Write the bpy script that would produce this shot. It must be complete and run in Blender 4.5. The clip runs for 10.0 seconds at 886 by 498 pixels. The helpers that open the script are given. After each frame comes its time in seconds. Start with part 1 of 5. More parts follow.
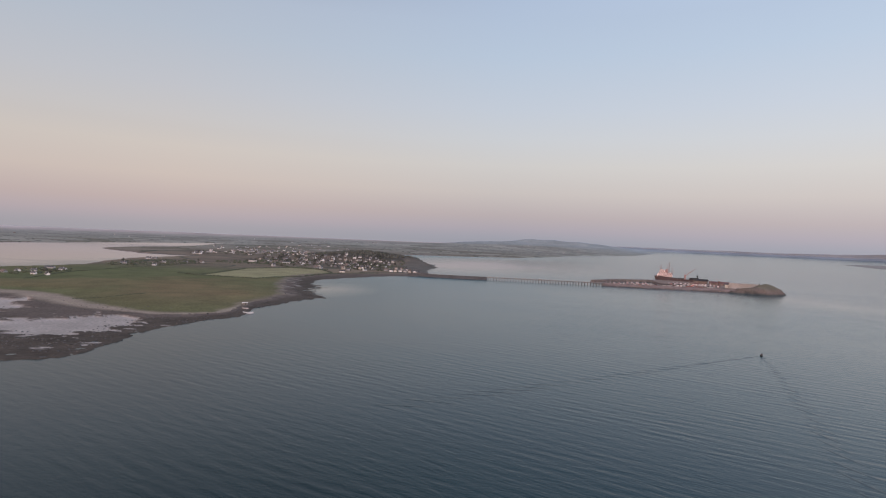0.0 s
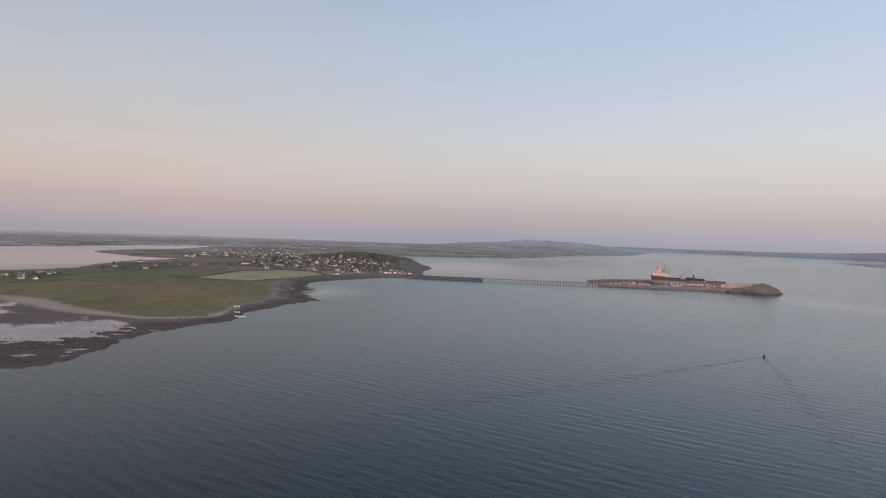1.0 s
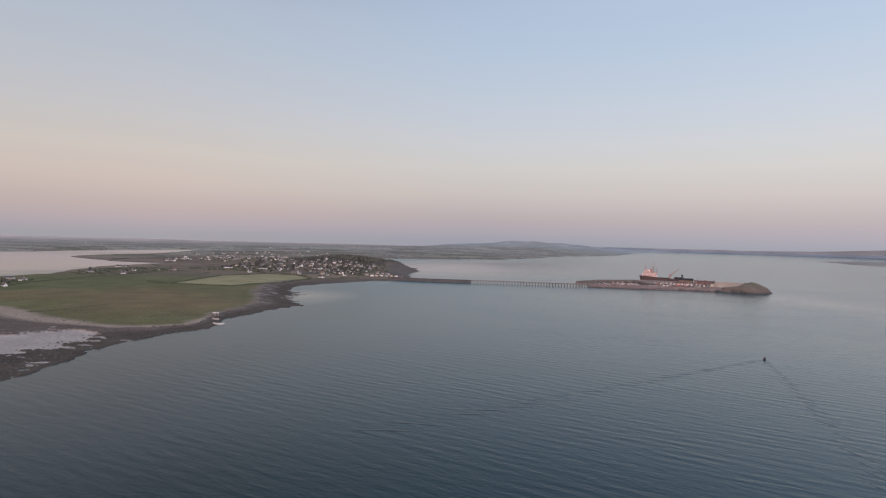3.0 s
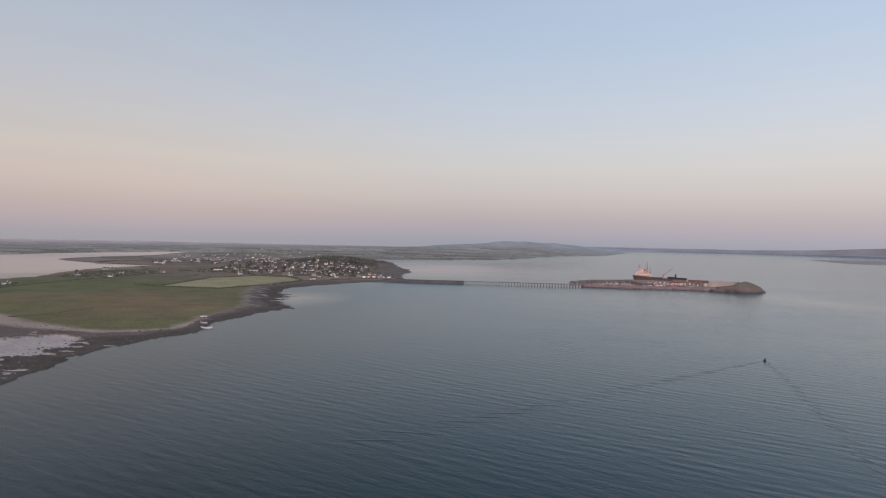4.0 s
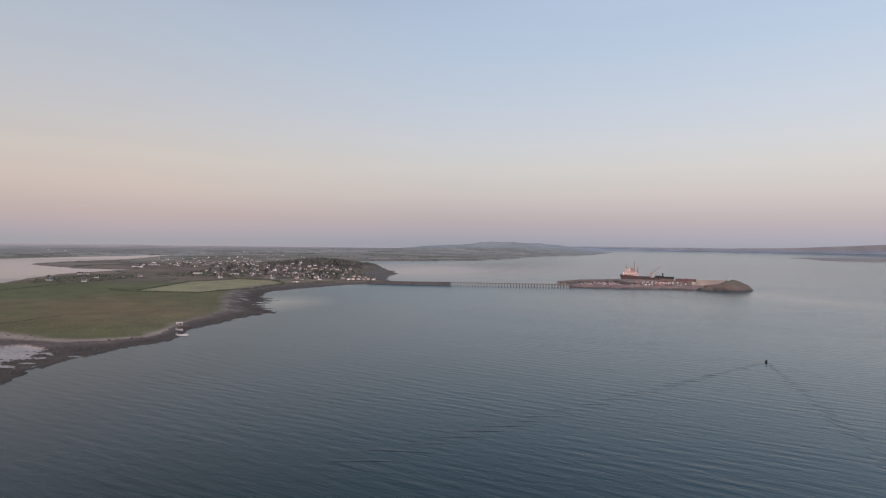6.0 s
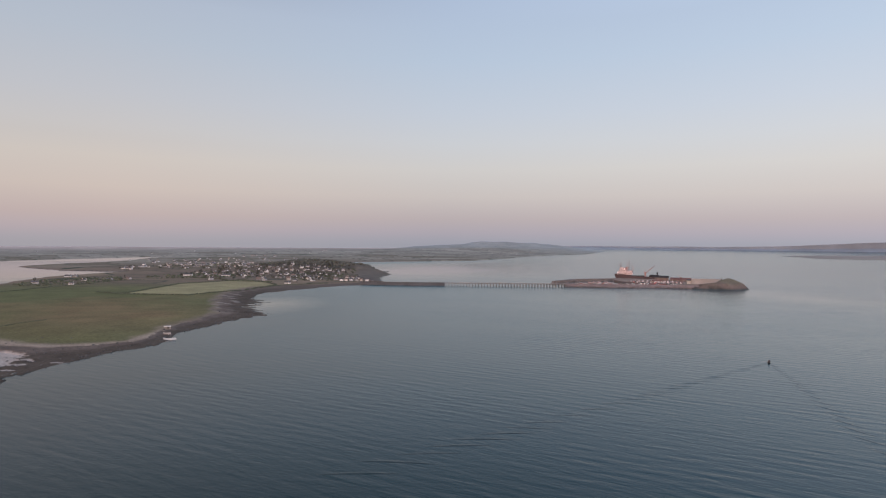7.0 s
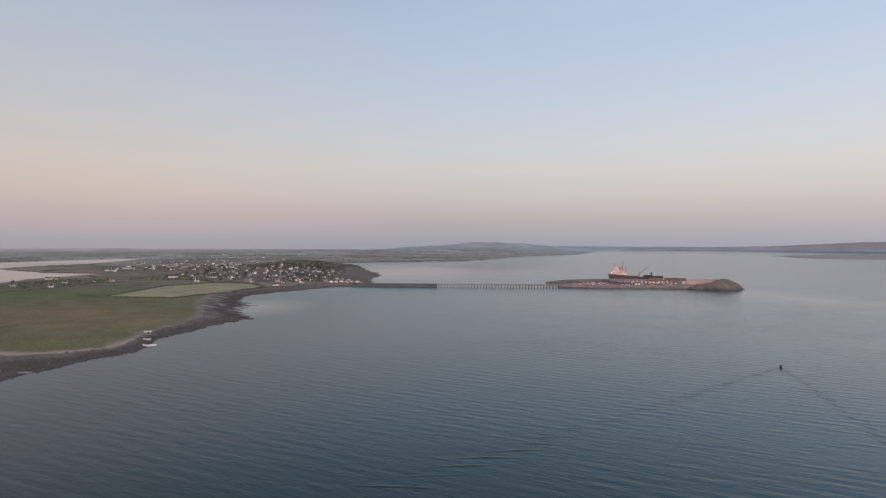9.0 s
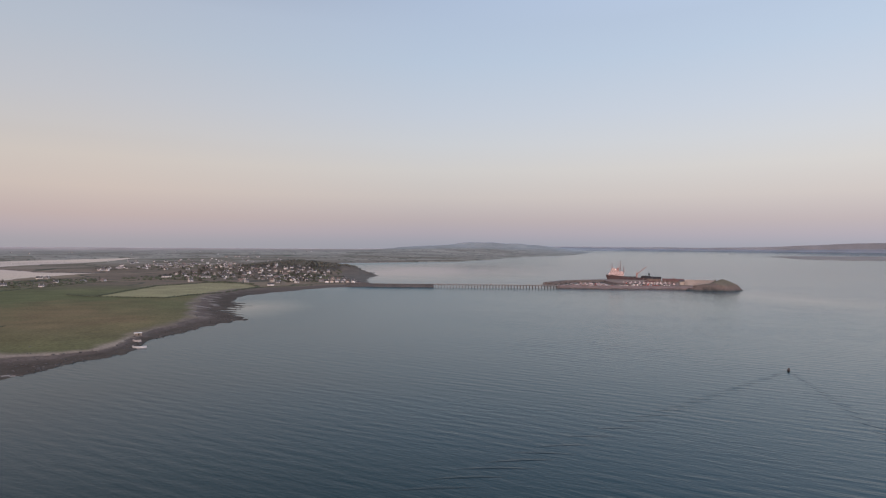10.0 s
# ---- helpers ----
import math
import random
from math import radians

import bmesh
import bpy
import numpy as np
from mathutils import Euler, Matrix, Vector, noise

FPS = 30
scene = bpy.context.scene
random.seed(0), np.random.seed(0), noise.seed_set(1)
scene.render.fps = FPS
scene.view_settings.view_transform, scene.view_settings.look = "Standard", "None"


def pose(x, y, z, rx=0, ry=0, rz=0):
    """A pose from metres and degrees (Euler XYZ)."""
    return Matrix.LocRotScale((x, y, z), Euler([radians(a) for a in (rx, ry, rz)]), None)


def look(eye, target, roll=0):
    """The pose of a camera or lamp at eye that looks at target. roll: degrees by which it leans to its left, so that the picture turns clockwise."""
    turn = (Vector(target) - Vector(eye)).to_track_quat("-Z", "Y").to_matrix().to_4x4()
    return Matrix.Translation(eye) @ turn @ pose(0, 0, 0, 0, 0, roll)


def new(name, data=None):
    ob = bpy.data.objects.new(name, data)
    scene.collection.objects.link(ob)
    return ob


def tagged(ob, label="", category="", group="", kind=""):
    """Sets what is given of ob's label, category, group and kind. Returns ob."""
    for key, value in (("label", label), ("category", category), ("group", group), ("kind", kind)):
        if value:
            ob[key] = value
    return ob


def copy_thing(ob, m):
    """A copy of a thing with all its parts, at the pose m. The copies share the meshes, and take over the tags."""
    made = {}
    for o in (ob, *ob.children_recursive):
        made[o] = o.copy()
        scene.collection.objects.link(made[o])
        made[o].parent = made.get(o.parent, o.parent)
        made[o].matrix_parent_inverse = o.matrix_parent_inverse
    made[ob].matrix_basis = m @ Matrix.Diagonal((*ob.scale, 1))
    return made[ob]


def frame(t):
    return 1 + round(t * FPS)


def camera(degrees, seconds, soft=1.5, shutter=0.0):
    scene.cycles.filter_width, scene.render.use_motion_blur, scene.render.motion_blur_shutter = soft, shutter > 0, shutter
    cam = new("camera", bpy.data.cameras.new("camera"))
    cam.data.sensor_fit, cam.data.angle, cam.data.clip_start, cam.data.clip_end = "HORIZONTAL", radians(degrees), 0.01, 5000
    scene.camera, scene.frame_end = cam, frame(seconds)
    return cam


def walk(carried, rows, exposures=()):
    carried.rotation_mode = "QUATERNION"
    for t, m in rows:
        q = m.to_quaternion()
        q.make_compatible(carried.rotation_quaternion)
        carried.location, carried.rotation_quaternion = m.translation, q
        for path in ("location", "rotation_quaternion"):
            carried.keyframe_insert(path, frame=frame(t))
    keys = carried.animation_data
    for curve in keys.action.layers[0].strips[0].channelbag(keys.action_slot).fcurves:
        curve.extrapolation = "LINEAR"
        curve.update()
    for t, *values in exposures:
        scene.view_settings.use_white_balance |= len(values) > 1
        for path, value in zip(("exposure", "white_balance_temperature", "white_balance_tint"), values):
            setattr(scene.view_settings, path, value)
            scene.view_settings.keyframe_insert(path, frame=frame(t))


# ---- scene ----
cam = camera(76.30, 10.0, 1.15)
PATH = [
    (0, (-20.354, 18.985, 73.045), (-131.44, 1012.65, 55.75), 2.448),
    (0.5, (-21.383, 23.558, 72.979), (-128.09, 1017.72, 56.85), 2.311),
    (1, (-22.348, 28.025, 72.935), (-124.19, 1022.71, 57.91), 2.093),
    (1.5, (-23.072, 32.525, 72.871), (-119.50, 1027.77, 59.11), 1.962),
    (2, (-23.710, 36.886, 72.782), (-114.36, 1032.69, 59.90), 1.811),
    (2.5, (-24.429, 41.383, 72.729), (-109.27, 1037.70, 60.70), 1.697),
    (4, (-27.362, 55.429, 72.654), (-91.57, 1053.32, 62.97), 1.312),
    (4.5, (-28.390, 60.027, 72.520), (-86.14, 1058.32, 63.32), 1.159),
    (5, (-29.285, 64.606, 72.370), (-79.60, 1063.30, 63.69), 1.070),
    (5.5, (-30.225, 69.142, 72.260), (-73.70, 1068.16, 64.30), 0.948),
    (7, (-32.772, 83.871, 71.846), (-57.40, 1083.54, 64.93), 0.480),
    (7.5, (-33.809, 88.574, 71.745), (-53.26, 1088.36, 64.89), 0.348),
    (8, (-34.886, 93.222, 71.594), (-49.80, 1093.09, 65.00), 0.315),
    (8.5, (-36.060, 98.040, 71.520), (-46.65, 1097.96, 64.99), 0.300),
    (9, (-37.165, 102.989, 71.402), (-43.85, 1102.95, 65.88), 0.336),
    (9.5, (-38.235, 107.966, 71.253), (-41.85, 1107.95, 66.01), 0.388),
    (10, (-39.453, 112.763, 71.081), (-38.45, 1112.75, 65.87), 0.483),
]
walk(cam, [(t, look(eye, target, roll)) for t, eye, target, roll in PATH])

# ---------------- world and light ----------------
def lin(r, g, b):
    return tuple(((c / 255 + 0.055) / 1.055) ** 2.4 if c > 10 else c / 255 / 12.92 for c in (r, g, b)) + (1.0,)


world = bpy.data.worlds.new("dusk_sky")
scene.world = world
world.use_nodes = True
wn, wl = world.node_tree.nodes, world.node_tree.links
wn.clear()
w_out, w_bg = wn.new("ShaderNodeOutputWorld"), wn.new("ShaderNodeBackground")
w_tc, w_sep = wn.new("ShaderNodeTexCoord"), wn.new("ShaderNodeSeparateXYZ")
wl.new(w_tc.outputs["Generated"], w_sep.inputs[0])


def sky_ramp(stops):
    ramp = wn.new("ShaderNodeValToRGB")
    ramp.color_ramp.interpolation = "EASE" if len(stops) < 3 else "LINEAR"
    els = ramp.color_ramp.elements
    els[0].position, els[0].color = math.sin(radians(stops[0][0])), lin(*stops[0][1])
    els[1].position, els[1].color = math.sin(radians(stops[-1][0])), lin(*stops[-1][1])
    for deg, col in stops[1:-1]:
        e = els.new(math.sin(radians(deg)))
        e.color = lin(*col)
    wl.new(w_sep.outputs["Z"], ramp.inputs[0])
    return ramp


# elevation in degrees and the colour of the evening sky there: dusky band, rose belt, cream, blue
SKY_EAST = sky_ramp([(0, (156, 157, 168)), (0.5, (161, 160, 171)), (1.3, (172, 165, 174)), (2.6, (184, 173, 175)), (4.9, (200, 192, 189)), (7.6, (206, 203, 201)),
                     (10.2, (202, 205, 210)), (13, (195, 203, 215)), (18, (183, 198, 217)), (23.5, (174, 190, 214)), (40, (118, 147, 178)), (90, (90, 122, 158))])
SKY_WEST = sky_ramp([(0, (235, 170, 130)), (6, (240, 200, 165)), (15, (230, 208, 198)), (30, (196, 200, 214)), (90, (105, 135, 178))])
w_mix = wn.new("ShaderNodeMix")
w_mix.data_type = "RGBA"
w_side = wn.new("ShaderNodeMapRange")
w_side.inputs["From Min"].default_value, w_side.inputs["From Max"].default_value = 0.35, -0.9
wl.new(w_sep.outputs["Y"], w_side.inputs["Value"])
wl.new(w_side.outputs[0], w_mix.inputs["Factor"])
wl.new(SKY_EAST.outputs[0], w_mix.inputs["A"])
# the sunset glow behind the camera is brighter than the eastern sky
w_glow = wn.new("ShaderNodeVectorMath")
w_glow.operation = "SCALE"
w_glow.inputs["Scale"].default_value = 3.7
wl.new(SKY_WEST.outputs[0], w_glow.inputs[0])
wl.new(w_glow.outputs[0], w_mix.inputs["B"])
# the sky brightens a little from one side to the other
w_slant = wn.new("ShaderNodeMapRange")
w_slant.inputs["From Min"].default_value, w_slant.inputs["From Max"].default_value = -0.7, 0.7
w_slant.inputs["To Min"].default_value, w_slant.inputs["To Max"].default_value = 0.90, 1.12
wl.new(w_sep.outputs["X"], w_slant.inputs["Value"])
w_all = wn.new("ShaderNodeVectorMath")
w_all.operation = "SCALE"
wl.new(w_mix.outputs["Result"], w_all.inputs[0])
w_aloft = wn.new("ShaderNodeMapRange")
w_aloft.inputs["From Min"].default_value, w_aloft.inputs["From Max"].default_value = 0.36, 0.75
w_aloft.inputs["To Min"].default_value, w_aloft.inputs["To Max"].default_value = 0.0, 1.9
wl.new(w_sep.outputs["Z"], w_aloft.inputs["Value"])
w_lean = wn.new("ShaderNodeMath")
w_lean.operation = "MULTIPLY"
wl.new(w_sep.outputs["X"], w_lean.inputs[0])
wl.new(w_aloft.outputs[0], w_lean.inputs[1])
w_sum = wn.new("ShaderNodeMath")
w_sum.operation = "ADD"
wl.new(w_slant.outputs[0], w_sum.inputs[0])
wl.new(w_lean.outputs[0], w_sum.inputs[1])
# towards the north the evening glow is rosier and lies lighter on the skyline
w_north = wn.new("ShaderNodeMapRange")
w_north.inputs["From Min"].default_value, w_north.inputs["From Max"].default_value = -0.02, -0.52
wl.new(w_sep.outputs["X"], w_north.inputs["Value"])
w_low = wn.new("ShaderNodeMapRange")
w_low.inputs["From Min"].default_value, w_low.inputs["From Max"].default_value = 0.03, 0.16
w_low.inputs["To Min"].default_value, w_low.inputs["To Max"].default_value = 0.14, 0.0
wl.new(w_sep.outputs["Z"], w_low.inputs["Value"])
w_lift = wn.new("ShaderNodeMath")
w_lift.operation = "MULTIPLY_ADD"
wl.new(w_north.outputs[0], w_lift.inputs[0])
wl.new(w_low.outputs[0], w_lift.inputs[1])
wl.new(w_sum.outputs[0], w_lift.inputs[2])
wl.new(w_lift.outputs[0], w_all.inputs["Scale"])
w_rose = wn.new("ShaderNodeMix")
w_rose.data_type = "VECTOR"
w_rose.inputs["A"].default_value, w_rose.inputs["B"].default_value = (1, 1, 1), (1.06, 0.99, 0.938)
wl.new(w_north.outputs[0], w_rose.inputs["Factor"])
w_tint = wn.new("ShaderNodeVectorMath")
w_tint.operation = "MULTIPLY"
wl.new(w_all.outputs[0], w_tint.inputs[0])
wl.new(w_rose.outputs["Result"], w_tint.inputs[1])
wl.new(w_tint.outputs[0], w_bg.inputs["Color"])
w_bg.inputs["Strength"].default_value = 1.0
wl.new(w_bg.outputs[0], w_out.inputs[0])

sun = new("sun", bpy.data.lights.new("sun", "SUN"))
sun.data.energy, sun.data.angle, sun.data.color = 1.05, radians(38), (1.0, 0.74, 0.66)
sun.matrix_world = look((-900, -2600, 400), (0, 0, 0))


# ---------------- materials ----------------
def material(name, colour, rough=0.8, metal=0.0, grain=0.0, blotch=0.0, size=1.0, bump=0.0, per_object=0.0, spec=0.3):
    """Procedural surface: base colour varied by fine grain and by larger blotches."""
    m = bpy.data.materials.new(name)
    m.use_nodes = True
    nt, b = m.node_tree, m.node_tree.nodes["Principled BSDF"]
    b.inputs["Roughness"].default_value, b.inputs["Metallic"].default_value = rough, metal
    b.inputs["Specular IOR Level"].default_value = spec
    b.inputs["Base Color"].default_value = (*colour, 1)
    if not (grain or blotch or bump or per_object):
        return m
    tc = nt.nodes.new("ShaderNodeTexCoord")
    value = None
    for amount, scale in ((grain, 1 / size), (blotch, 0.13 / size)):
        if amount:
            n = nt.nodes.new("ShaderNodeTexNoise")
            n.inputs["Scale"].default_value, n.inputs["Detail"].default_value = scale, 5
            nt.links.new(tc.outputs["Object"], n.inputs["Vector"])
            r = nt.nodes.new("ShaderNodeMapRange")
            r.inputs["From Min"].default_value, r.inputs["From Max"].default_value = 0.3, 0.7
            r.inputs["To Min"].default_value, r.inputs["To Max"].default_value = 1 - amount, 1 + amount
            nt.links.new(n.outputs["Fac"], r.inputs["Value"])
            value = multiply(nt, value, r.outputs[0])
            if bump and amount == grain:
                bp = nt.nodes.new("ShaderNodeBump")
                bp.inputs["Strength"].default_value, bp.inputs["Distance"].default_value = 1, bump
                nt.links.new(n.outputs["Fac"], bp.inputs["Height"])
                nt.links.new(bp.outputs[0], b.inputs["Normal"])
    if per_object:
        oi = nt.nodes.new("ShaderNodeObjectInfo")
        r = nt.nodes.new("ShaderNodeMapRange")
        r.inputs["To Min"].default_value, r.inputs["To Max"].default_value = 1 - per_object, 1 + per_object
        nt.links.new(oi.outputs["Random"], r.inputs["Value"])
        value = multiply(nt, value, r.outputs[0])
    mix = nt.nodes.new("ShaderNodeVectorMath")
    mix.operation = "SCALE"
    mix.inputs[0].default_value = colour
    nt.links.new(value, mix.inputs["Scale"])
    nt.links.new(mix.outputs[0], b.inputs["Base Color"])
    return m


def multiply(nt, a, b):
    if a is None:
        return b
    n = nt.nodes.new("ShaderNodeMath")
    n.operation = "MULTIPLY"
    nt.links.new(a, n.inputs[0])
    nt.links.new(b, n.inputs[1])
    return n.outputs[0]


# centre, turn, half length and half width of calm water, and how calm it is
CALMS = ((-1350, 1500, 60, 1500, 700, 1.0), (-2000, 4100, 30, 3200, 1100, 1.0), (-430, 430, 10, 190, 120, 1.0), (-275, 775, 88, 120, 75, 0.25), (-1500, 2700, 60, 1300, 900, 1.0), (-120, 2000, 75, 800, 420, 0.6), (520, 830, -66, 330, 130, 0.28))


def water_material():
    m = bpy.data.materials.new("sea_water")
    m.use_nodes = True
    nt, b = m.node_tree, m.node_tree.nodes["Principled BSDF"]
    b.inputs["Base Color"].default_value = (0.0008, 0.0155, 0.0195, 1)
    b.inputs["Roughness"].default_value = 0.12
    b.inputs["IOR"].default_value = 1.34
    b.inputs["Specular Tint"].default_value = (0.72, 1.0, 1.04, 1)
    tc = nt.nodes.new("ShaderNodeTexCoord")
    heights = []

    def place(turn, along, across):
        """Coordinates stretched along the crests: one unit is along metres that way and across metres the other."""
        mp = nt.nodes.new("ShaderNodeMapping")
        mp.vector_type = "TEXTURE"
        mp.inputs["Rotation"].default_value = (0, 0, radians(turn))
        mp.inputs["Scale"].default_value = (along, across, 1)
        nt.links.new(tc.outputs["Object"], mp.inputs["Vector"])
        return mp.outputs[0]

    def height(value, high):
        s = nt.nodes.new("ShaderNodeMath")
        s.operation = "MULTIPLY"
        s.inputs[1].default_value = high * 2
        nt.links.new(value, s.inputs[0])
        heights.append(s.outputs[0])

    # gusts: broad patches where the wave trains stand higher
    gust = nt.nodes.new("ShaderNodeTexNoise")
    gust.inputs["Scale"].default_value, gust.inputs["Detail"].default_value = 1.0, 2
    nt.links.new(place(-20, 95, 38), gust.inputs["Vector"])
    puff = nt.nodes.new("ShaderNodeMapRange")
    puff.inputs["From Min"].default_value, puff.inputs["From Max"].default_value = 0.34, 0.66
    puff.inputs["To Min"].default_value, puff.inputs["To Max"].default_value = 0.25, 1.25
    nt.links.new(gust.outputs["Fac"], puff.inputs["Value"])
    # long-crested wave trains: wave length, height and turn of the crests, and how they wander
    for length, high, turn, wander in ((7.6, 0.029, -33, 4.0), (5.1, 0.022, -20, 5.0)):
        wv = nt.nodes.new("ShaderNodeTexWave")
        wv.wave_type, wv.bands_direction, wv.wave_profile = "BANDS", "Y", "SIN"
        wv.inputs["Scale"].default_value = math.tau / 20
        wv.inputs["Distortion"].default_value, wv.inputs["Detail"].default_value, wv.inputs["Detail Scale"].default_value = wander, 2, 0.5
        nt.links.new(place(turn, length * 3.2, length), wv.inputs["Vector"])
        height(multiply(nt, wv.outputs["Fac"], puff.outputs[0]), high)
    # length across the crests, along them, height in metres, turn of the crests in degrees
    for across, along, high, turn in ((8.0, 30.0, 0.05, -27), (3.6, 15.0, 0.075, -24), (2.0, 6.5, 0.065, -32), (0.9, 2.2, 0.030, -10)):
        n = nt.nodes.new("ShaderNodeTexNoise")
        n.inputs["Scale"].default_value, n.inputs["Detail"].default_value, n.inputs["Distortion"].default_value = 1.0, 1.5, 0.7
        nt.links.new(place(turn, along, across), n.inputs["Vector"])
        height(n.outputs["Fac"], high)
    total = heights[0]
    for h in heights[1:]:
        a = nt.nodes.new("ShaderNodeMath")
        a.operation = "ADD"
        nt.links.new(total, a.inputs[0])
        nt.links.new(h, a.inputs[1])
        total = a.outputs[0]
    # slicks: long calm lanes between rippled water
    mp = nt.nodes.new("ShaderNodeMapping")
    mp.vector_type = "TEXTURE"
    mp.inputs["Rotation"].default_value, mp.inputs["Scale"].default_value = (0, 0, radians(-12)), (420, 150, 1)
    nt.links.new(tc.outputs["Object"], mp.inputs["Vector"])
    n = nt.nodes.new("ShaderNodeTexNoise")
    n.inputs["Scale"].default_value, n.inputs["Detail"].default_value, n.inputs["Distortion"].default_value = 1.0, 4, 1.2
    nt.links.new(mp.outputs[0], n.inputs["Vector"])
    r = nt.nodes.new("ShaderNodeMapRange")
    r.inputs["From Min"].default_value, r.inputs["From Max"].default_value = 0.36, 0.6
    r.inputs["To Min"].default_value, r.inputs["To Max"].default_value = 0.65, 1.0
    nt.links.new(n.outputs["Fac"], r.inputs["Value"])
    # sheltered water: the lagoon and tide pools behind the land, the head of the bay, a long slick past the islet
    calm = None
    for x, y, turn, long, wide, much in CALMS:
        mp = nt.nodes.new("ShaderNodeMapping")
        mp.vector_type = "TEXTURE"
        mp.inputs["Location"].default_value, mp.inputs["Rotation"].default_value, mp.inputs["Scale"].default_value = (x, y, 0), (0, 0, radians(turn)), (long, wide, 1000)
        wob = nt.nodes.new("ShaderNodeVectorMath")
        wob.operation = "MULTIPLY_ADD"
        wob.inputs[1].default_value = (0.5, 0.5, 0)
        nt.links.new(n.outputs["Color"], wob.inputs[0])
        nt.links.new(mp.outputs[0], wob.inputs[2])
        nt.links.new(tc.outputs["Object"], mp.inputs["Vector"])
        gr = nt.nodes.new("ShaderNodeTexGradient")
        gr.gradient_type = "SPHERICAL"
        nt.links.new(wob.outputs[0], gr.inputs[0])
        sc = nt.nodes.new("ShaderNodeMath")
        sc.operation = "MULTIPLY"
        sc.inputs[1].default_value = much
        nt.links.new(gr.outputs["Fac"], sc.inputs[0])
        if calm is None:
            calm = sc.outputs[0]
        else:
            mx = nt.nodes.new("ShaderNodeMath")
            mx.operation = "MAXIMUM"
            nt.links.new(calm, mx.inputs[0])
            nt.links.new(sc.outputs[0], mx.inputs[1])
            calm = mx.outputs[0]
    rough = nt.nodes.new("ShaderNodeMapRange")
    rough.inputs["From Min"].default_value, rough.inputs["From Max"].default_value = 0.0, 0.45
    rough.inputs["To Min"].default_value, rough.inputs["To Max"].default_value = 0.205, 0.05
    nt.links.new(calm, rough.inputs["Value"])
    still = nt.nodes.new("ShaderNodeMapRange")
    still.inputs["From Min"].default_value, still.inputs["From Max"].default_value = 0.0, 0.45
    still.inputs["To Min"].default_value, still.inputs["To Max"].default_value = 1.0, 0.2
    nt.links.new(calm, still.inputs["Value"])
    bp = nt.nodes.new("ShaderNodeBump")
    bp.inputs["Distance"].default_value = 1.0
    nt.links.new(total, bp.inputs["Height"])
    # the near water lies in the lee of the land and is less ruffled
    sx = nt.nodes.new("ShaderNodeSeparateXYZ")
    nt.links.new(tc.outputs["Object"], sx.inputs[0])
    lee = nt.nodes.new("ShaderNodeMapRange")
    lee.interpolation_type = "SMOOTHSTEP"
    lee.inputs["From Min"].default_value, lee.inputs["From Max"].default_value = -140, 110
    lee.inputs["To Min"].default_value, lee.inputs["To Max"].default_value = 0.6, 1.0
    nt.links.new(sx.outputs["X"], lee.inputs["Value"])
    # but cat's-paws too small to be told apart roughen it
    paws = nt.nodes.new("ShaderNodeMapRange")
    paws.inputs["From Min"].default_value, paws.inputs["From Max"].default_value = -180, 260
    paws.inputs["To Min"].default_value, paws.inputs["To Max"].default_value = 1.25, 0.65
    nt.links.new(sx.outputs["X"], paws.inputs["Value"])
    nt.links.new(multiply(nt, rough.outputs[0], paws.outputs[0]), b.inputs["Roughness"])
    # body colour dark off the point, lifted to blue-green up the bay in place of missing sky reflection, drifting into
    # one another
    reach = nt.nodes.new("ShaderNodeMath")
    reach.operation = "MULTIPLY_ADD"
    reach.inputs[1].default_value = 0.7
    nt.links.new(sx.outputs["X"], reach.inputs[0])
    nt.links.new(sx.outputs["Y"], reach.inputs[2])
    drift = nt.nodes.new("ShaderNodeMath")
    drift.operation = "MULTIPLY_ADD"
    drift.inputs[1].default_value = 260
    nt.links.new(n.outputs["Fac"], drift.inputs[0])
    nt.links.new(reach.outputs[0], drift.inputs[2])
    bay_lift = nt.nodes.new("ShaderNodeMapRange")
    bay_lift.inputs["From Min"].default_value, bay_lift.inputs["From Max"].default_value = 280, 1050
    nt.links.new(drift.outputs[0], bay_lift.inputs["Value"])
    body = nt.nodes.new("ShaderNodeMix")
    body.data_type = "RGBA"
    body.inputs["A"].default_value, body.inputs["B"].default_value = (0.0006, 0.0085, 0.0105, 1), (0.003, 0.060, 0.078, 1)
    nt.links.new(bay_lift.outputs[0], body.inputs["Factor"])
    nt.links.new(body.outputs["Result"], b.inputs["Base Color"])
    nt.links.new(multiply(nt, multiply(nt, r.outputs[0], still.outputs[0]), lee.outputs[0]), bp.inputs["Strength"])
    nt.links.new(bp.outputs[0], b.inputs["Normal"])
    return m


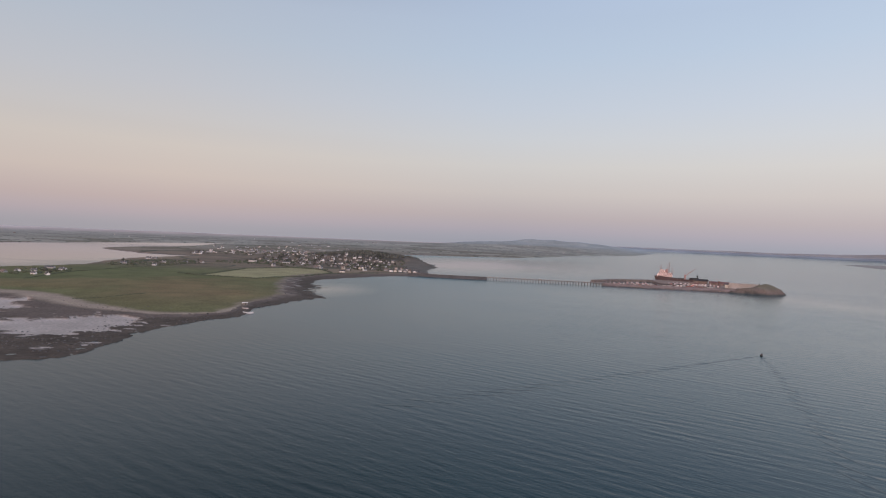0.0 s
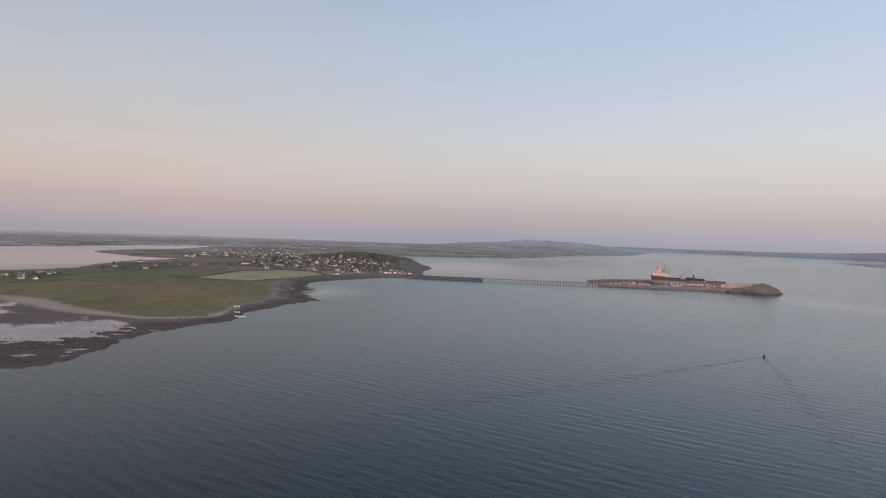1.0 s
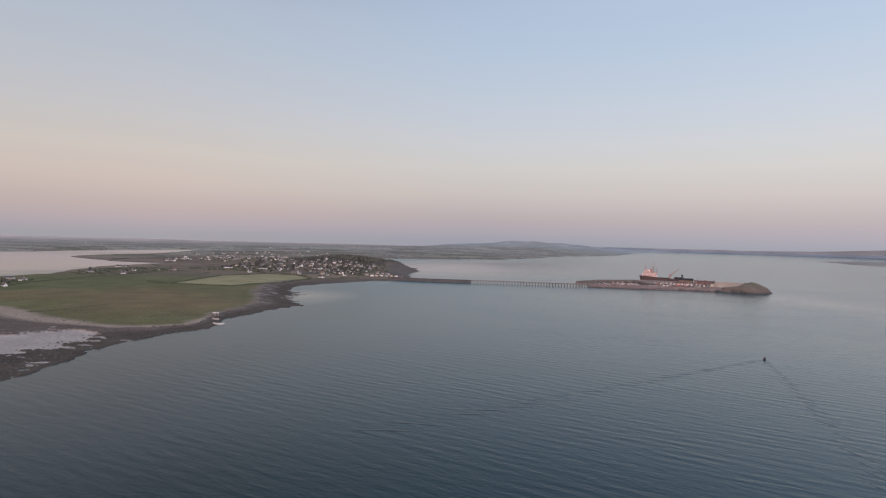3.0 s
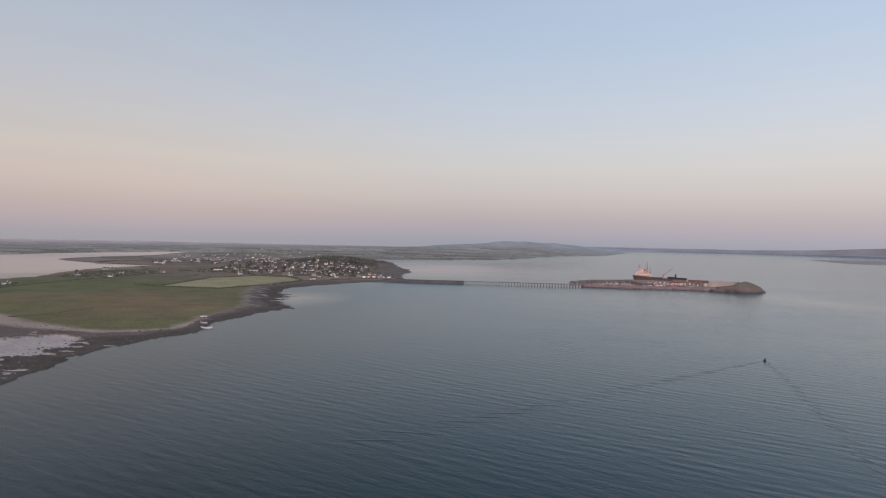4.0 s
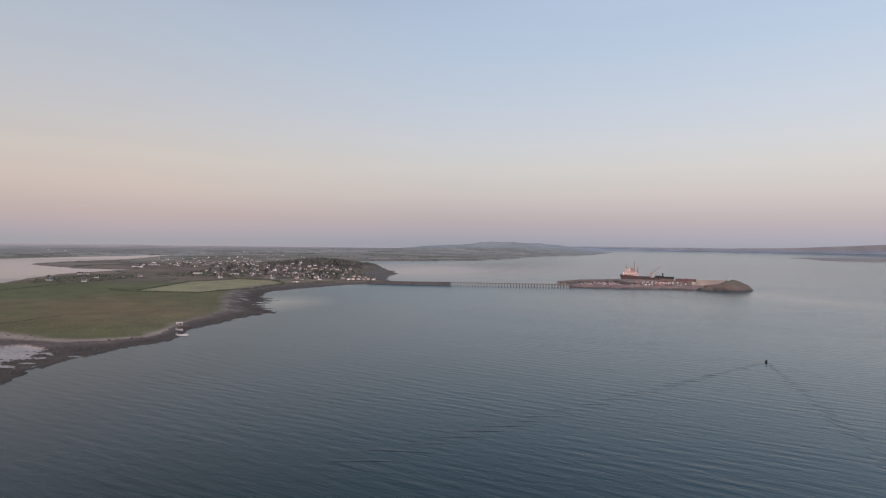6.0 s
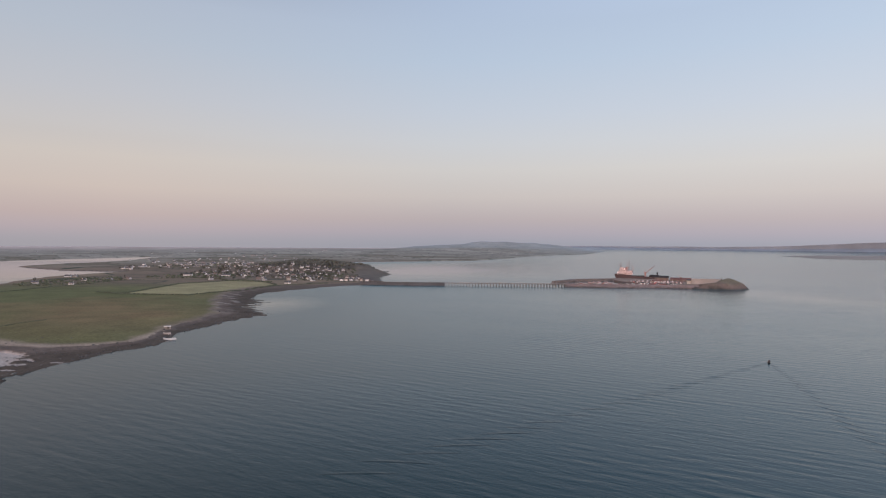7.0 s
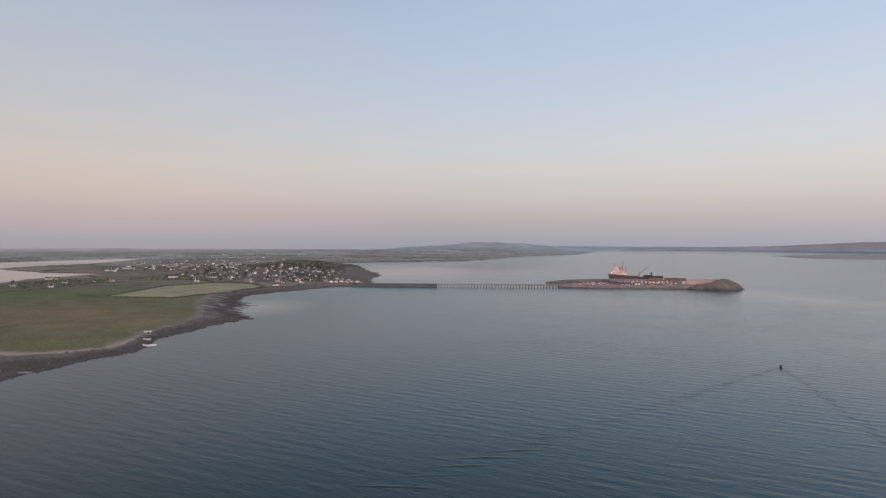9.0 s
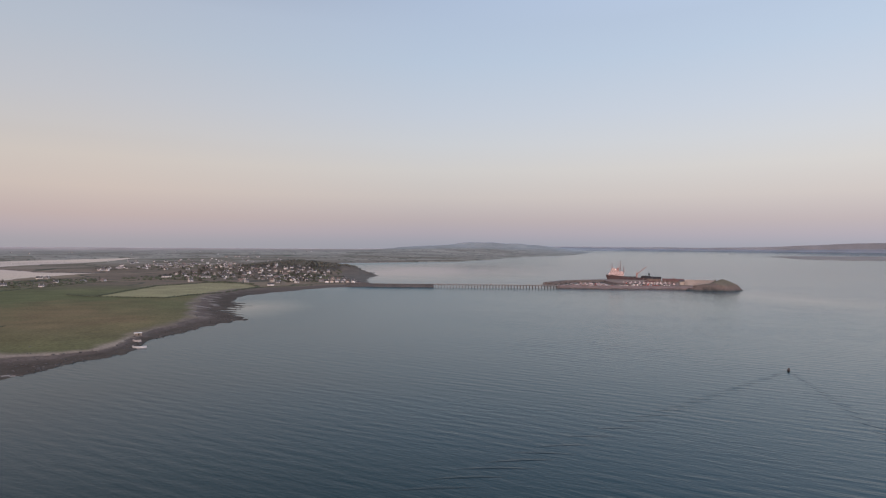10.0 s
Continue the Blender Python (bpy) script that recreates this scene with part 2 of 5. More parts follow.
def ground_material(name, strength):
    """The ground's cover colour, with the haze of its far part, broken up by tussock grain and wide blotches."""
    m = bpy.data.materials.new(name)
    m.use_nodes = True
    nt, b = m.node_tree, m.node_tree.nodes["Principled BSDF"]
    b.inputs["Roughness"].default_value, b.inputs["Specular IOR Level"].default_value = 0.9, 0.15
    at = nt.nodes.new("ShaderNodeAttribute")
    at.attribute_name = "cover"
    tc = nt.nodes.new("ShaderNodeTexCoord")
    value = None
    for scale, amount in ((0.45, 0.22 * strength), (0.035, 0.16 * strength), (0.006, 0.10)):
        n = nt.nodes.new("ShaderNodeTexNoise")
        n.inputs["Scale"].default_value, n.inputs["Detail"].default_value = scale, 6
        nt.links.new(tc.outputs["Object"], n.inputs["Vector"])
        r = nt.nodes.new("ShaderNodeMapRange")
        r.inputs["From Min"].default_value, r.inputs["From Max"].default_value = 0.3, 0.7
        r.inputs["To Min"].default_value, r.inputs["To Max"].default_value = 1 - amount, 1 + amount
        nt.links.new(n.outputs["Fac"], r.inputs["Value"])
        value = multiply(nt, value, r.outputs[0])
        if scale == 0.45 and strength == 1:
            bp = nt.nodes.new("ShaderNodeBump")
            bp.inputs["Strength"].default_value, bp.inputs["Distance"].default_value = 0.8, 0.4
            nt.links.new(n.outputs["Fac"], bp.inputs["Height"])
            nt.links.new(bp.outputs[0], b.inputs["Normal"])
    mix = nt.nodes.new("ShaderNodeVectorMath")
    mix.operation = "SCALE"
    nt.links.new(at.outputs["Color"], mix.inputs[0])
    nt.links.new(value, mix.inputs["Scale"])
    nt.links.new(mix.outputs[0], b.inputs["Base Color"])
    return m


WATER, GROUND, FAR_GROUND = water_material(), ground_material("ground_cover", 1), ground_material("hazed_far_ground", 0.25)
WHITEWASH = material("whitewashed_render", (0.43, 0.41, 0.40), 0.85, grain=0.06, blotch=0.1, size=0.8, per_object=0.5)
CREAM = material("cream_render", (0.42, 0.38, 0.34), 0.85, grain=0.08, blotch=0.1, size=0.8, per_object=0.25)
GREY_RENDER = material("grey_render", (0.26, 0.25, 0.25), 0.85, grain=0.08, blotch=0.12, size=0.8, per_object=0.25)
SLATE = material("dark_slate", (0.080, 0.076, 0.080), 0.85, spec=0.12, grain=0.2, blotch=0.15, size=0.5, per_object=0.3)
TILE_ROOF = material("brown_roof_tile", (0.12, 0.088, 0.078), 0.7, grain=0.2, blotch=0.15, size=0.5, per_object=0.25)
GLASS = material("window_glass", (0.022, 0.022, 0.023), 0.25, spec=0.25)
DOOR_PAINT = material("door_paint", (0.10, 0.05, 0.045), 0.5, per_object=0.4)
STONE = material("quay_stone", (0.142, 0.118, 0.124), 0.9, grain=0.25, blotch=0.2, size=1.2, bump=0.2)
GRAVEL = material("yard_gravel", (0.205, 0.150, 0.122), 0.95, grain=0.2, blotch=0.25, size=2.5, spec=0.1)
DARK_STONE = material("dark_sea_stone", (0.064, 0.062, 0.065), 0.9, grain=0.25, blotch=0.2, size=1.2, bump=0.15)
MAROON = material("maroon_sheet_roof", (0.13, 0.072, 0.068), 0.9, spec=0.1, grain=0.12, blotch=0.2, size=1.5)
SHIP_CREAM = material("ship_cream_paint", (0.56, 0.43, 0.43), 0.6, grain=0.1, blotch=0.15, size=2)
BOAT_PAINT = material("weathered_boat_paint", (0.50, 0.40, 0.38), 0.6, grain=0.1, size=1, per_object=0.4)
SHIP_SIDE = material("maroon_hull_paint", (0.062, 0.040, 0.042), 0.75, grain=0.15, blotch=0.2, size=2)
SPAR = material("dull_red_spar_paint", (0.17, 0.11, 0.105), 0.6, grain=0.1, size=2)
ARMOUR = material("rock_armour", (0.16, 0.13, 0.12), 0.9, grain=0.3, blotch=0.25, size=1.5, bump=0.3, per_object=0.3)
ROCK = material("dark_wet_rock", (0.062, 0.056, 0.052), 0.85, grain=0.3, blotch=0.25, size=1.5, bump=0.3, per_object=0.3)
CONCRETE = material("pale_concrete", (0.28, 0.245, 0.228), 0.88, grain=0.1, blotch=0.15, size=1.5, bump=0.02)
ASPHALT = material("asphalt", (0.09, 0.085, 0.085), 0.9, grain=0.12, blotch=0.15, size=1.0)
TIMBER = material("weathered_pile_concrete", (0.15, 0.135, 0.13), 0.9, grain=0.2, blotch=0.2, size=0.6, per_object=0.15)
WHITE_PAINT = material("white_gloss", (0.60, 0.57, 0.55), 0.6, per_object=0.12)
RED_PAINT = material("red_hull_paint", (0.36, 0.055, 0.04), 0.5, grain=0.15, blotch=0.2, size=2)
ORANGE_PAINT = material("orange_paint", (0.28, 0.15, 0.14), 0.5, grain=0.08, blotch=0.1, size=2)
BLACK_PAINT = material("black_hull_paint", (0.034, 0.032, 0.034), 0.9, spec=0.08, grain=0.15, blotch=0.2, size=2)
STEEL = material("galvanised_steel", (0.24, 0.22, 0.21), 0.6, metal=0.3, grain=0.1, size=0.5)
RUBBER = material("tyre_rubber", (0.025, 0.025, 0.025), 0.9)
LEAF = material("leaves", (0.055, 0.054, 0.045), 0.85, grain=0.35, blotch=0.2, size=0.8, per_object=0.3)
BARK = material("bark", (0.08, 0.065, 0.05), 0.9, grain=0.25, size=0.2)
HEDGE = material("hedge_leaves", (0.060, 0.066, 0.042), 0.9, grain=0.35, blotch=0.25, size=1.2)
LAMP_GLOW = material("lit_lamp", (0.9, 0.8, 0.7), 0.5)
LAMP_GLOW.node_tree.nodes["Principled BSDF"].inputs["Emission Color"].default_value = (1.0, 0.75, 0.62, 1)
LAMP_GLOW.node_tree.nodes["Principled BSDF"].inputs["Emission Strength"].default_value = 3.0
BRONZE = material("bronze", (0.06, 0.055, 0.045), 0.5, metal=0.7, grain=0.2, size=0.5)


# ---------------- geometry helpers ----------------
def finish(name, bm, mat, smooth=False):
    bmesh.ops.recalc_face_normals(bm, faces=bm.faces)
    me = bpy.data.meshes.new(name)
    bm.to_mesh(me)
    bm.free()
    for m in (mat if isinstance(mat, (list, tuple)) else (mat,)):
        me.materials.append(m)
    if smooth:
        me.polygons.foreach_set("use_smooth", [True] * len(me.polygons))
    return me


def part(name, bm, mat, parent, label="", smooth=False):
    ob = new(name, finish(name, bm, mat, smooth))
    ob.parent = parent
    if label:
        tagged(ob, label)
    return ob


def empty(name, x, y, z, turn=0.0):
    ob = new(name)
    ob.matrix_basis = pose(x, y, z, 0, 0, turn)
    return ob


def box(bm, x, y, z, sx, sy, sz, turn=0.0, taper=1.0):
    """A box on its base centre, its top drawn in by taper."""
    c, s = math.cos(radians(turn)), math.sin(radians(turn))
    vs = []
    for k, f in ((0, 1.0), (sz, taper)):
        for dx, dy in ((-1, -1), (1, -1), (1, 1), (-1, 1)):
            a, b = dx * sx / 2 * f, dy * sy / 2 * f
            vs.append(bm.verts.new((x + a * c - b * s, y + a * s + b * c, z + k)))
    for q in ((3, 2, 1, 0), (4, 5, 6, 7), (0, 1, 5, 4), (1, 2, 6, 5), (2, 3, 7, 6), (3, 0, 4, 7)):
        bm.faces.new([vs[i] for i in q])


def prism(bm, outline, z0, z1, grow=0.0, centre=None):
    """An upright block over an outline; its foot spreads by grow metres."""
    n = len(outline)
    cx, cy = centre or (sum(p[0] for p in outline) / n, sum(p[1] for p in outline) / n)
    low, top = [], []
    for x, y in outline:
        d = math.hypot(x - cx, y - cy) or 1
        low.append(bm.verts.new((x + (x - cx) / d * grow, y + (y - cy) / d * grow, z0)))
        top.append(bm.verts.new((x, y, z1)))
    bm.faces.new(top)
    bm.faces.new(low[::-1])
    for i in range(n):
        bm.faces.new((low[i], low[(i + 1) % n], top[(i + 1) % n], top[i]))


def tube(bm, a, b, r0, r1=None, sides=6):
    a, b = Vector(a), Vector(b)
    r1 = r0 if r1 is None else r1
    q = (b - a).to_track_quat("Z", "Y")
    rings = []
    for p, r in ((a, r0), (b, r1)):
        rings.append([bm.verts.new(p + q @ Vector((r * math.cos(i * math.tau / sides), r * math.sin(i * math.tau / sides), 0))) for i in range(sides)])
    for i in range(sides):
        bm.faces.new((rings[0][i], rings[0][(i + 1) % sides], rings[1][(i + 1) % sides], rings[1][i]))
    bm.faces.new(rings[0][::-1])
    bm.faces.new(rings[1])


def strip(bm, pts, width, z0, z1, foot=0.0):
    """A wall or bank along a line of points, with a foot spread by foot metres."""
    rows = []
    for i, p in enumerate(pts):
        a, b = pts[max(i - 1, 0)], pts[min(i + 1, len(pts) - 1)]
        d = math.hypot(b[0] - a[0], b[1] - a[1])
        nx, ny = -(b[1] - a[1]) / d, (b[0] - a[0]) / d
        h = width / 2
        rows.append([bm.verts.new((p[0] + nx * k, p[1] + ny * k, z)) for k, z in ((-h - foot, z0), (-h, z1), (h, z1), (h + foot, z0))])
    for r, s in zip(rows, rows[1:]):
        for k in range(4):
            bm.faces.new((r[k], r[(k + 1) % 4], s[(k + 1) % 4], s[k]))
    bm.faces.new(rows[0])
    bm.faces.new(rows[-1][::-1])


# ---------------- the lie of the land ----------------
EYE_X, EYE_Y, EYE_Z = -30.0, 65.0, 72.0
FOLD = 2500.0
RIM = np.linspace(FOLD, 4840.0, 300)
BEHIND = RIM / (1 - 50.0 * ((RIM - FOLD) / 2300.0) ** 1.4 / EYE_Z)


def drawn_in(x, y, z):
    """Country beyond 2.5 km is drawn in towards a rim at 4.8 km, lifted and shrunk with its distance."""
    dx, dy = x - EYE_X, y - EYE_Y
    r = np.maximum(np.hypot(dx, dy), 1.0)
    rr = np.where(r > FOLD, np.interp(r, BEHIND, RIM) + np.maximum(r - BEHIND[-1], 0) * 0.003, r)
    k = rr / r
    return EYE_X + dx * k, EYE_Y + dy * k, EYE_Z - (EYE_Z - z) * k


def vnoise(x, y, seed=0.0):
    xi, yi = np.floor(x), np.floor(y)
    u, v = x - xi, y - yi
    u, v = u * u * (3 - 2 * u), v * v * (3 - 2 * v)

    def h(a, b):
        s = np.sin(a * 127.1 + b * 311.7 + seed * 74.7) * 43758.5453
        return s - np.floor(s)

    return (h(xi, yi) * (1 - u) + h(xi + 1, yi) * u) * (1 - v) + (h(xi, yi + 1) * (1 - u) + h(xi + 1, yi + 1) * u) * v


def fbm(x, y, seed=0.0, octaves=4):
    total, amp, norm = 0.0, 1.0, 0.0
    for k in range(octaves):
        total, norm = total + amp * vnoise(x * 2 ** k, y * 2 ** k, seed + 3.1 * k), norm + amp
        amp *= 0.5
    return total / norm


def inside(poly, x, y):
    """Signed distance to an outline, positive inside."""
    best, odd = np.full(x.shape, 1e18), np.zeros(x.shape, bool)
    for (ax, ay), (bx, by) in zip(poly, poly[1:] + poly[:1]):
        ex, ey = bx - ax, by - ay
        px, py = x - ax, y - ay
        t = np.clip((px * ex + py * ey) / (ex * ex + ey * ey), 0, 1)
        best = np.minimum(best, (px - t * ex) ** 2 + (py - t * ey) ** 2)
        if ay != by:
            odd ^= ((ay > y) != (by > y)) & (x < ax + (y - ay) / (by - ay) * ex)
    return np.where(odd, 1, -1) * np.sqrt(best)


# the shore, from the near reef round the bay and the headland to the far cape
COAST = [(-6000, 430), (-985, 364), (-598, 332), (-431, 296), (-332, 276), (-279, 283), (-256, 298), (-254, 325), (-262, 348), (-268, 376), (-268, 409),
         (-260, 439), (-248, 464), (-241, 487), (-256, 526), (-250, 556), (-239, 608), (-222, 647), (-269, 717), (-276, 774), (-308, 834), (-315, 893),
         (-283, 961), (-233, 1050), (-174, 1090), (-166, 1136), (-189, 1225), (-198, 1351), (-191, 1459), (-263, 1546), (-450, 1721), (-588, 2019), (-463, 2376),
         (-151, 2558), (13, 2676), (237, 3168), (374, 3711), (680, 4375), (1075, 5007), (2058, 8109), (2455, 10966), (3211, 12100), (4675, 14725)]
COAST += [(6000, 14800), (7800, 13800), (8600, 13000), (9300, 12200), (11658, 10117), (30000, 9000), (30000, 30000), (-500, 30000), (-900, 9500), (-1500, 7200), (-3000, 6300), (-5500, 5600), (-9000, 5200), (-30000, 5000), (-30000, 430)]
LAGOON = [(-1648, 656), (-989, 755), (-803, 817), (-778, 887), (-776, 960), (-822, 1079), (-865, 1208), (-836, 1469), (-936, 1475), (-1032, 1489), (-1279, 1655), (-1322, 1823),
          (-1284, 2020), (-1339, 2308), (-1560, 2999), (-1613, 3011), (-1729, 2308), (-1727, 1997), (-1729, 1757), (-3000, 1500), (-5000, 900)]
TURF = [(-6000, 600), (-890, 541), (-529, 543), (-501, 546), (-448, 522), (-384, 481), (-346, 467), (-306, 456), (-278, 464), (-264, 478), (-266, 511), (-273, 546), (-272, 592),
        (-277, 647), (-336, 785), (-366, 892), (-364, 975), (-324, 1027), (-262, 1072), (-194, 1120), (-217, 1231), (-244, 1346), (-280, 1463), (-447, 1630), (-720, 2050)]
TURF += [(-463, 2416), (112, 2977), (976, 5201), (2172, 8981), (2172, 11344), (4000, 16000), (9000, 18500), (9287, 12051), (30000, 9500), (30000, 30000), (-30000, 30000), (-30000, 600)]
POOLS = [[(-422, 339), (-343, 349), (-304, 351), (-296, 368), (-295, 412), (-309, 430), (-334, 436), (-352, 432), (-361, 404), (-389, 396), (-452, 401)],
         [(-443, 429), (-415, 447), (-450, 481), (-500, 508), (-561, 489)]]
BAR = [(2790, 5060), (2660, 4600), (2440, 4080), (2432, 3896), (2599, 3756), (3819, 3810), (5879, 5563), (5000, 5700), (4100, 5500), (3400, 5400)]
PALE_FIELD = [(-472, 816), (-488, 1005), (-452, 1060), (-428, 1110), (-340, 1030), (-355, 927), (-377, 876), (-387, 812)]
ISLET = [(368, 1067), (388, 1058), (408, 1052), (433, 1047), (469, 1064), (482, 1091), (479, 1125), (455, 1142), (428, 1118), (408, 1092)]


def smooth(a, b, v):
    t = np.clip((v - a) / (b - a), 0, 1)
    return t * t * (3 - 2 * t)


def hump(x, y, cx, cy, rx, ry, turn=0.0):
    c, s = math.cos(radians(turn)), math.sin(radians(turn))
    u, v = ((x - cx) * c + (y - cy) * s) / rx, (-(x - cx) * s + (y - cy) * c) / ry
    return np.exp(-(u * u + v * v))


def cells(x, y, size, seed):
    """Fields: the random number of the cell that a place lies in, and its distance from the cell's edge."""
    gx, gy = x / size, y / (size * 0.7)
    best, second, ident = np.full(x.shape, 9.0), np.full(x.shape, 9.0), np.zeros(x.shape)
    bx, by = np.floor(gx), np.floor(gy)
    for i in (-1, 0, 1):
        for j in (-1, 0, 1):
            h1 = np.sin((bx + i) * 12.99 + (by + j) * 78.23 + seed) * 43758.55
            h2 = np.sin((bx + i) * 39.35 + (by + j) * 11.14 + seed) * 24634.63
            px, py = bx + i + h1 - np.floor(h1), by + j + h2 - np.floor(h2)
            d = np.maximum(np.abs(gx - px), np.abs(gy - py)) * 0.7 + np.hypot(gx - px, gy - py) * 0.3
            nearer = d < best
            second = np.where(nearer, best, np.minimum(second, d))
            ident = np.where(nearer, h1 * 0.37 - np.floor(h1 * 0.37), ident)
            best = np.minimum(best, d)
    return ident, (second - best) * size * 0.5


def land(x, y, colour=True):
    """Height of the ground, and the colour of what covers it, haze mixed in far off."""
    near = np.hypot(x - EYE_X, y - EYE_Y)
    wx = x + (fbm(x / 22, y / 22, 1) - 0.5) * np.minimum(near / 60, 26) + (fbm(x / 4.5, y / 11, 5, 3) - 0.5) * 9
    wy = y + (fbm(x / 22, y / 22, 2) - 0.5) * np.minimum(near / 60, 26)
    turf_x = wx
    # teeth of the reef that reach into the bay
    reef = hump(x, y, -250, 740, 60, 100)
    wx = wx - reef * (np.abs(((y + 6 * np.sin(x / 9) + 14 * fbm(x / 25, y / 12, 31)) / 19) % 1 - 0.5) - 0.25) * 52
    ledges = hump(x, y, -305, 790, 60, 125)
    s = np.minimum(inside(COAST, wx, wy), -inside(LAGOON, wx, wy))
    bar, isle = inside(BAR, x, y), inside(ISLET, wx * 0.5 + x * 0.5, wy * 0.5 + y * 0.5)
    g = np.minimum(inside(TURF, turf_x, wy), -inside(LAGOON, wx, wy) - 8)
    g = np.where(near > FOLD, s - 10, g)
    pool = np.maximum(*(inside(p, wx + (fbm(x / 15, y / 9, 8) - 0.5) * 60, wy + (fbm(x / 14, y / 8, 9) - 0.5) * 44) for p in POOLS))
    sea = -2.5 * smooth(0, 14, -s) - 0.1
    shore = np.maximum(s, 0) / np.maximum(np.maximum(s, 0) + np.maximum(-g, 0), 1)
    flat = 0.12 + 2.0 * shore ** 1.6 + (fbm(x / 7, y / 7, 3) - 0.42) * 1.1 * (1 - shore)
    puddle = (fbm(x / 15, y / 5.5, 19, 3) > 0.75) & (shore > 0.03) & (shore < 0.7) & (y < 470)
    flat = flat + 0.5 * ledges * np.sin((0.5 * x + 0.85 * y) / 3.2 + 7 * fbm(x / 30, y / 30, 20)) * smooth(0.1, 0.4, shore)
    flat = np.where((pool > 0) | puddle, 0.03, flat)
    turf = 2.1 + 2.4 * smooth(0, 60, g) + 3.0 * smooth(60, 500, g) + (fbm(x / 160, y / 160, 4) - 0.5) * 3 * smooth(10, 120, g)
    z = np.where(s < 0, sea, np.where(g < 0, flat, turf))
    inl = smooth(0, 70, np.minimum(s, g + 30))
    far = smooth(2200, 5200, y)
    z = z + inl * hump(x, y, -580, 1650, 260, 240) * 7 + smooth(0, 45, s) * (hump(x, y, -375, 1520, 165, 110, 12) * 25 + hump(x, y, -240, 1480, 52, 75) * 11)
    z = z + smooth(0, 700, s) * far * (4 + 26 * fbm(x / 1300, y / 1300, 6))
    z = z + smooth(0, 600, s) * (hump(x, y, 120, 5000, 900, 700) * 26 + hump(x, y, 200, 8600, 1500, 800) * 62 + np.exp(-((x - 1050) / 800) ** 4 - ((y - 8900) / 800) ** 2) * 62 + hump(x, y, 800, 7700, 1500, 900, -20) * 35 + hump(x, y, 290, 9200, 260, 650) * 38 - 45 * smooth(6500, 8500, y) * smooth(2500, 1500, x) * fbm(x / 350, y / 900, 23))
    z = z + smooth(0, 2500, s) * (hump(x, y, 15000, 15500, 3300, 2500) * 420 + hump(x, y, 12500, 16500, 3300, 2500) * 120 + hump(x, y, 9000, 21000, 5000, 2500) * 40 + smooth(1800, 3800, x) * smooth(10500, 15000, near) * (14 + 58 * fbm(x / 1700, y / 2600, 11)))
    z = np.maximum(z, np.where(near > 5000, 12 * smooth(900, 100, x) * smooth(5000, 7500, near), -9))
    z = np.where(bar > 0, 1.5 + 6 * smooth(0, 120, bar), z)
    mound = 0.2 + 7.0 * smooth(0, 9, isle) + 8.5 * smooth(4, 42, isle) + 3.0 * hump(x, y, 449, 1094, 34, 34) * smooth(2, 16, isle) + (fbm(x / 8, y / 8, 12) - 0.5) * 3.0
    z = np.where(isle > 0, mound, np.where((s < 0) & (bar <= 0), np.maximum(z, -2.5 * smooth(0, 10, -isle) - 0.05), z))
    if not colour:
        return z
    ident, edge = cells(x + fbm(x / 90, y / 90, 13) * 40, y, 170.0, 4.0)
    n = fbm(x / 60, y / 60, 14)[..., None]
    c = lambda r, gr, b: np.array((r, gr, b))
    grass = c(0.106, 0.108, 0.047) * (1 - n * 0.25)
    rough = c(0.158, 0.106, 0.056)
    rust = (hump(x, y, -340, 590, 110, 120) * 0.6 + 0.5 * smooth(0.5, 0.75, fbm(x / 120, y / 120, 15)))[..., None]
    near_field = grass * (1 - rust) + rough * rust
    patch = c(0.150, 0.112, 0.080) + (ident[..., None] - 0.5) * c(0.10, 0.075, 0.045)
    # fields turn paler and greyer with distance from the eye, haze in their colour
    field_haze = (0.7 * smooth(1300, 2600, near))[..., None]
    patch = patch * (1 - field_haze) + (c(0.190, 0.172, 0.142) + (ident[..., None] - 0.5) * 0.15) * field_haze
    w = smooth(900, 1110, y + 0.22 * np.abs(x + 400))[..., None]
    cover = near_field * (1 - w) + patch * w
    hedge = (smooth(4.5, 2.0, edge) * smooth(930, 1060, y))[..., None]
    cover = cover * (1 - hedge) + c(0.035, 0.042, 0.028) * hedge
    pale = inside(PALE_FIELD, x, y)
    pf = smooth(-2, 2, pale)[..., None]
    cover = cover * (1 - pf) + c(0.235, 0.205, 0.11) * pf
    village = (hump(x, y, -430, 1370, 300, 300) * 0.8)[..., None]
    cover = cover * (1 - village) + c(0.112, 0.086, 0.068) * village
    wood = (smooth(0.3, 0.6, hump(x, y, -345, 1515, 215, 115, 8)) * 0.9)[..., None]
    cover = cover * (1 - wood) + c(0.052, 0.047, 0.040) * wood
    band = np.where(near < FOLD, smooth(10, -2, g), 0)[..., None]
    shingle = c(0.26, 0.20, 0.155)
    shingle = shingle * (1 - 0.4 * smooth(500, 600, y))[..., None]
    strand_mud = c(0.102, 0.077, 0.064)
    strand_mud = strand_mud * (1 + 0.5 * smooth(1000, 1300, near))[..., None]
    wrack = c(0.062, 0.047, 0.037) * (0.8 + 0.5 * fbm(x / 9, y / 9, 16)[..., None])
    tide = smooth(0.70, 0.50, shore + 0.12 * (fbm(x / 14, y / 14, 17) - 0.5))[..., None]
    bank = smooth(0.86, 0.94, shore)[..., None]
    tide = tide * smooth(1050, 850, near)[..., None]
    strata = (ledges * smooth(0.2, 0.9, np.sin((0.5 * x + 0.85 * y) / 3.2 + 7 * fbm(x / 30, y / 30, 20))) * smooth(0.25, 0.6, shore))[..., None]
    strand = (shingle * bank + strand_mud * (1 - bank)) * (1 - tide) + wrack * tide
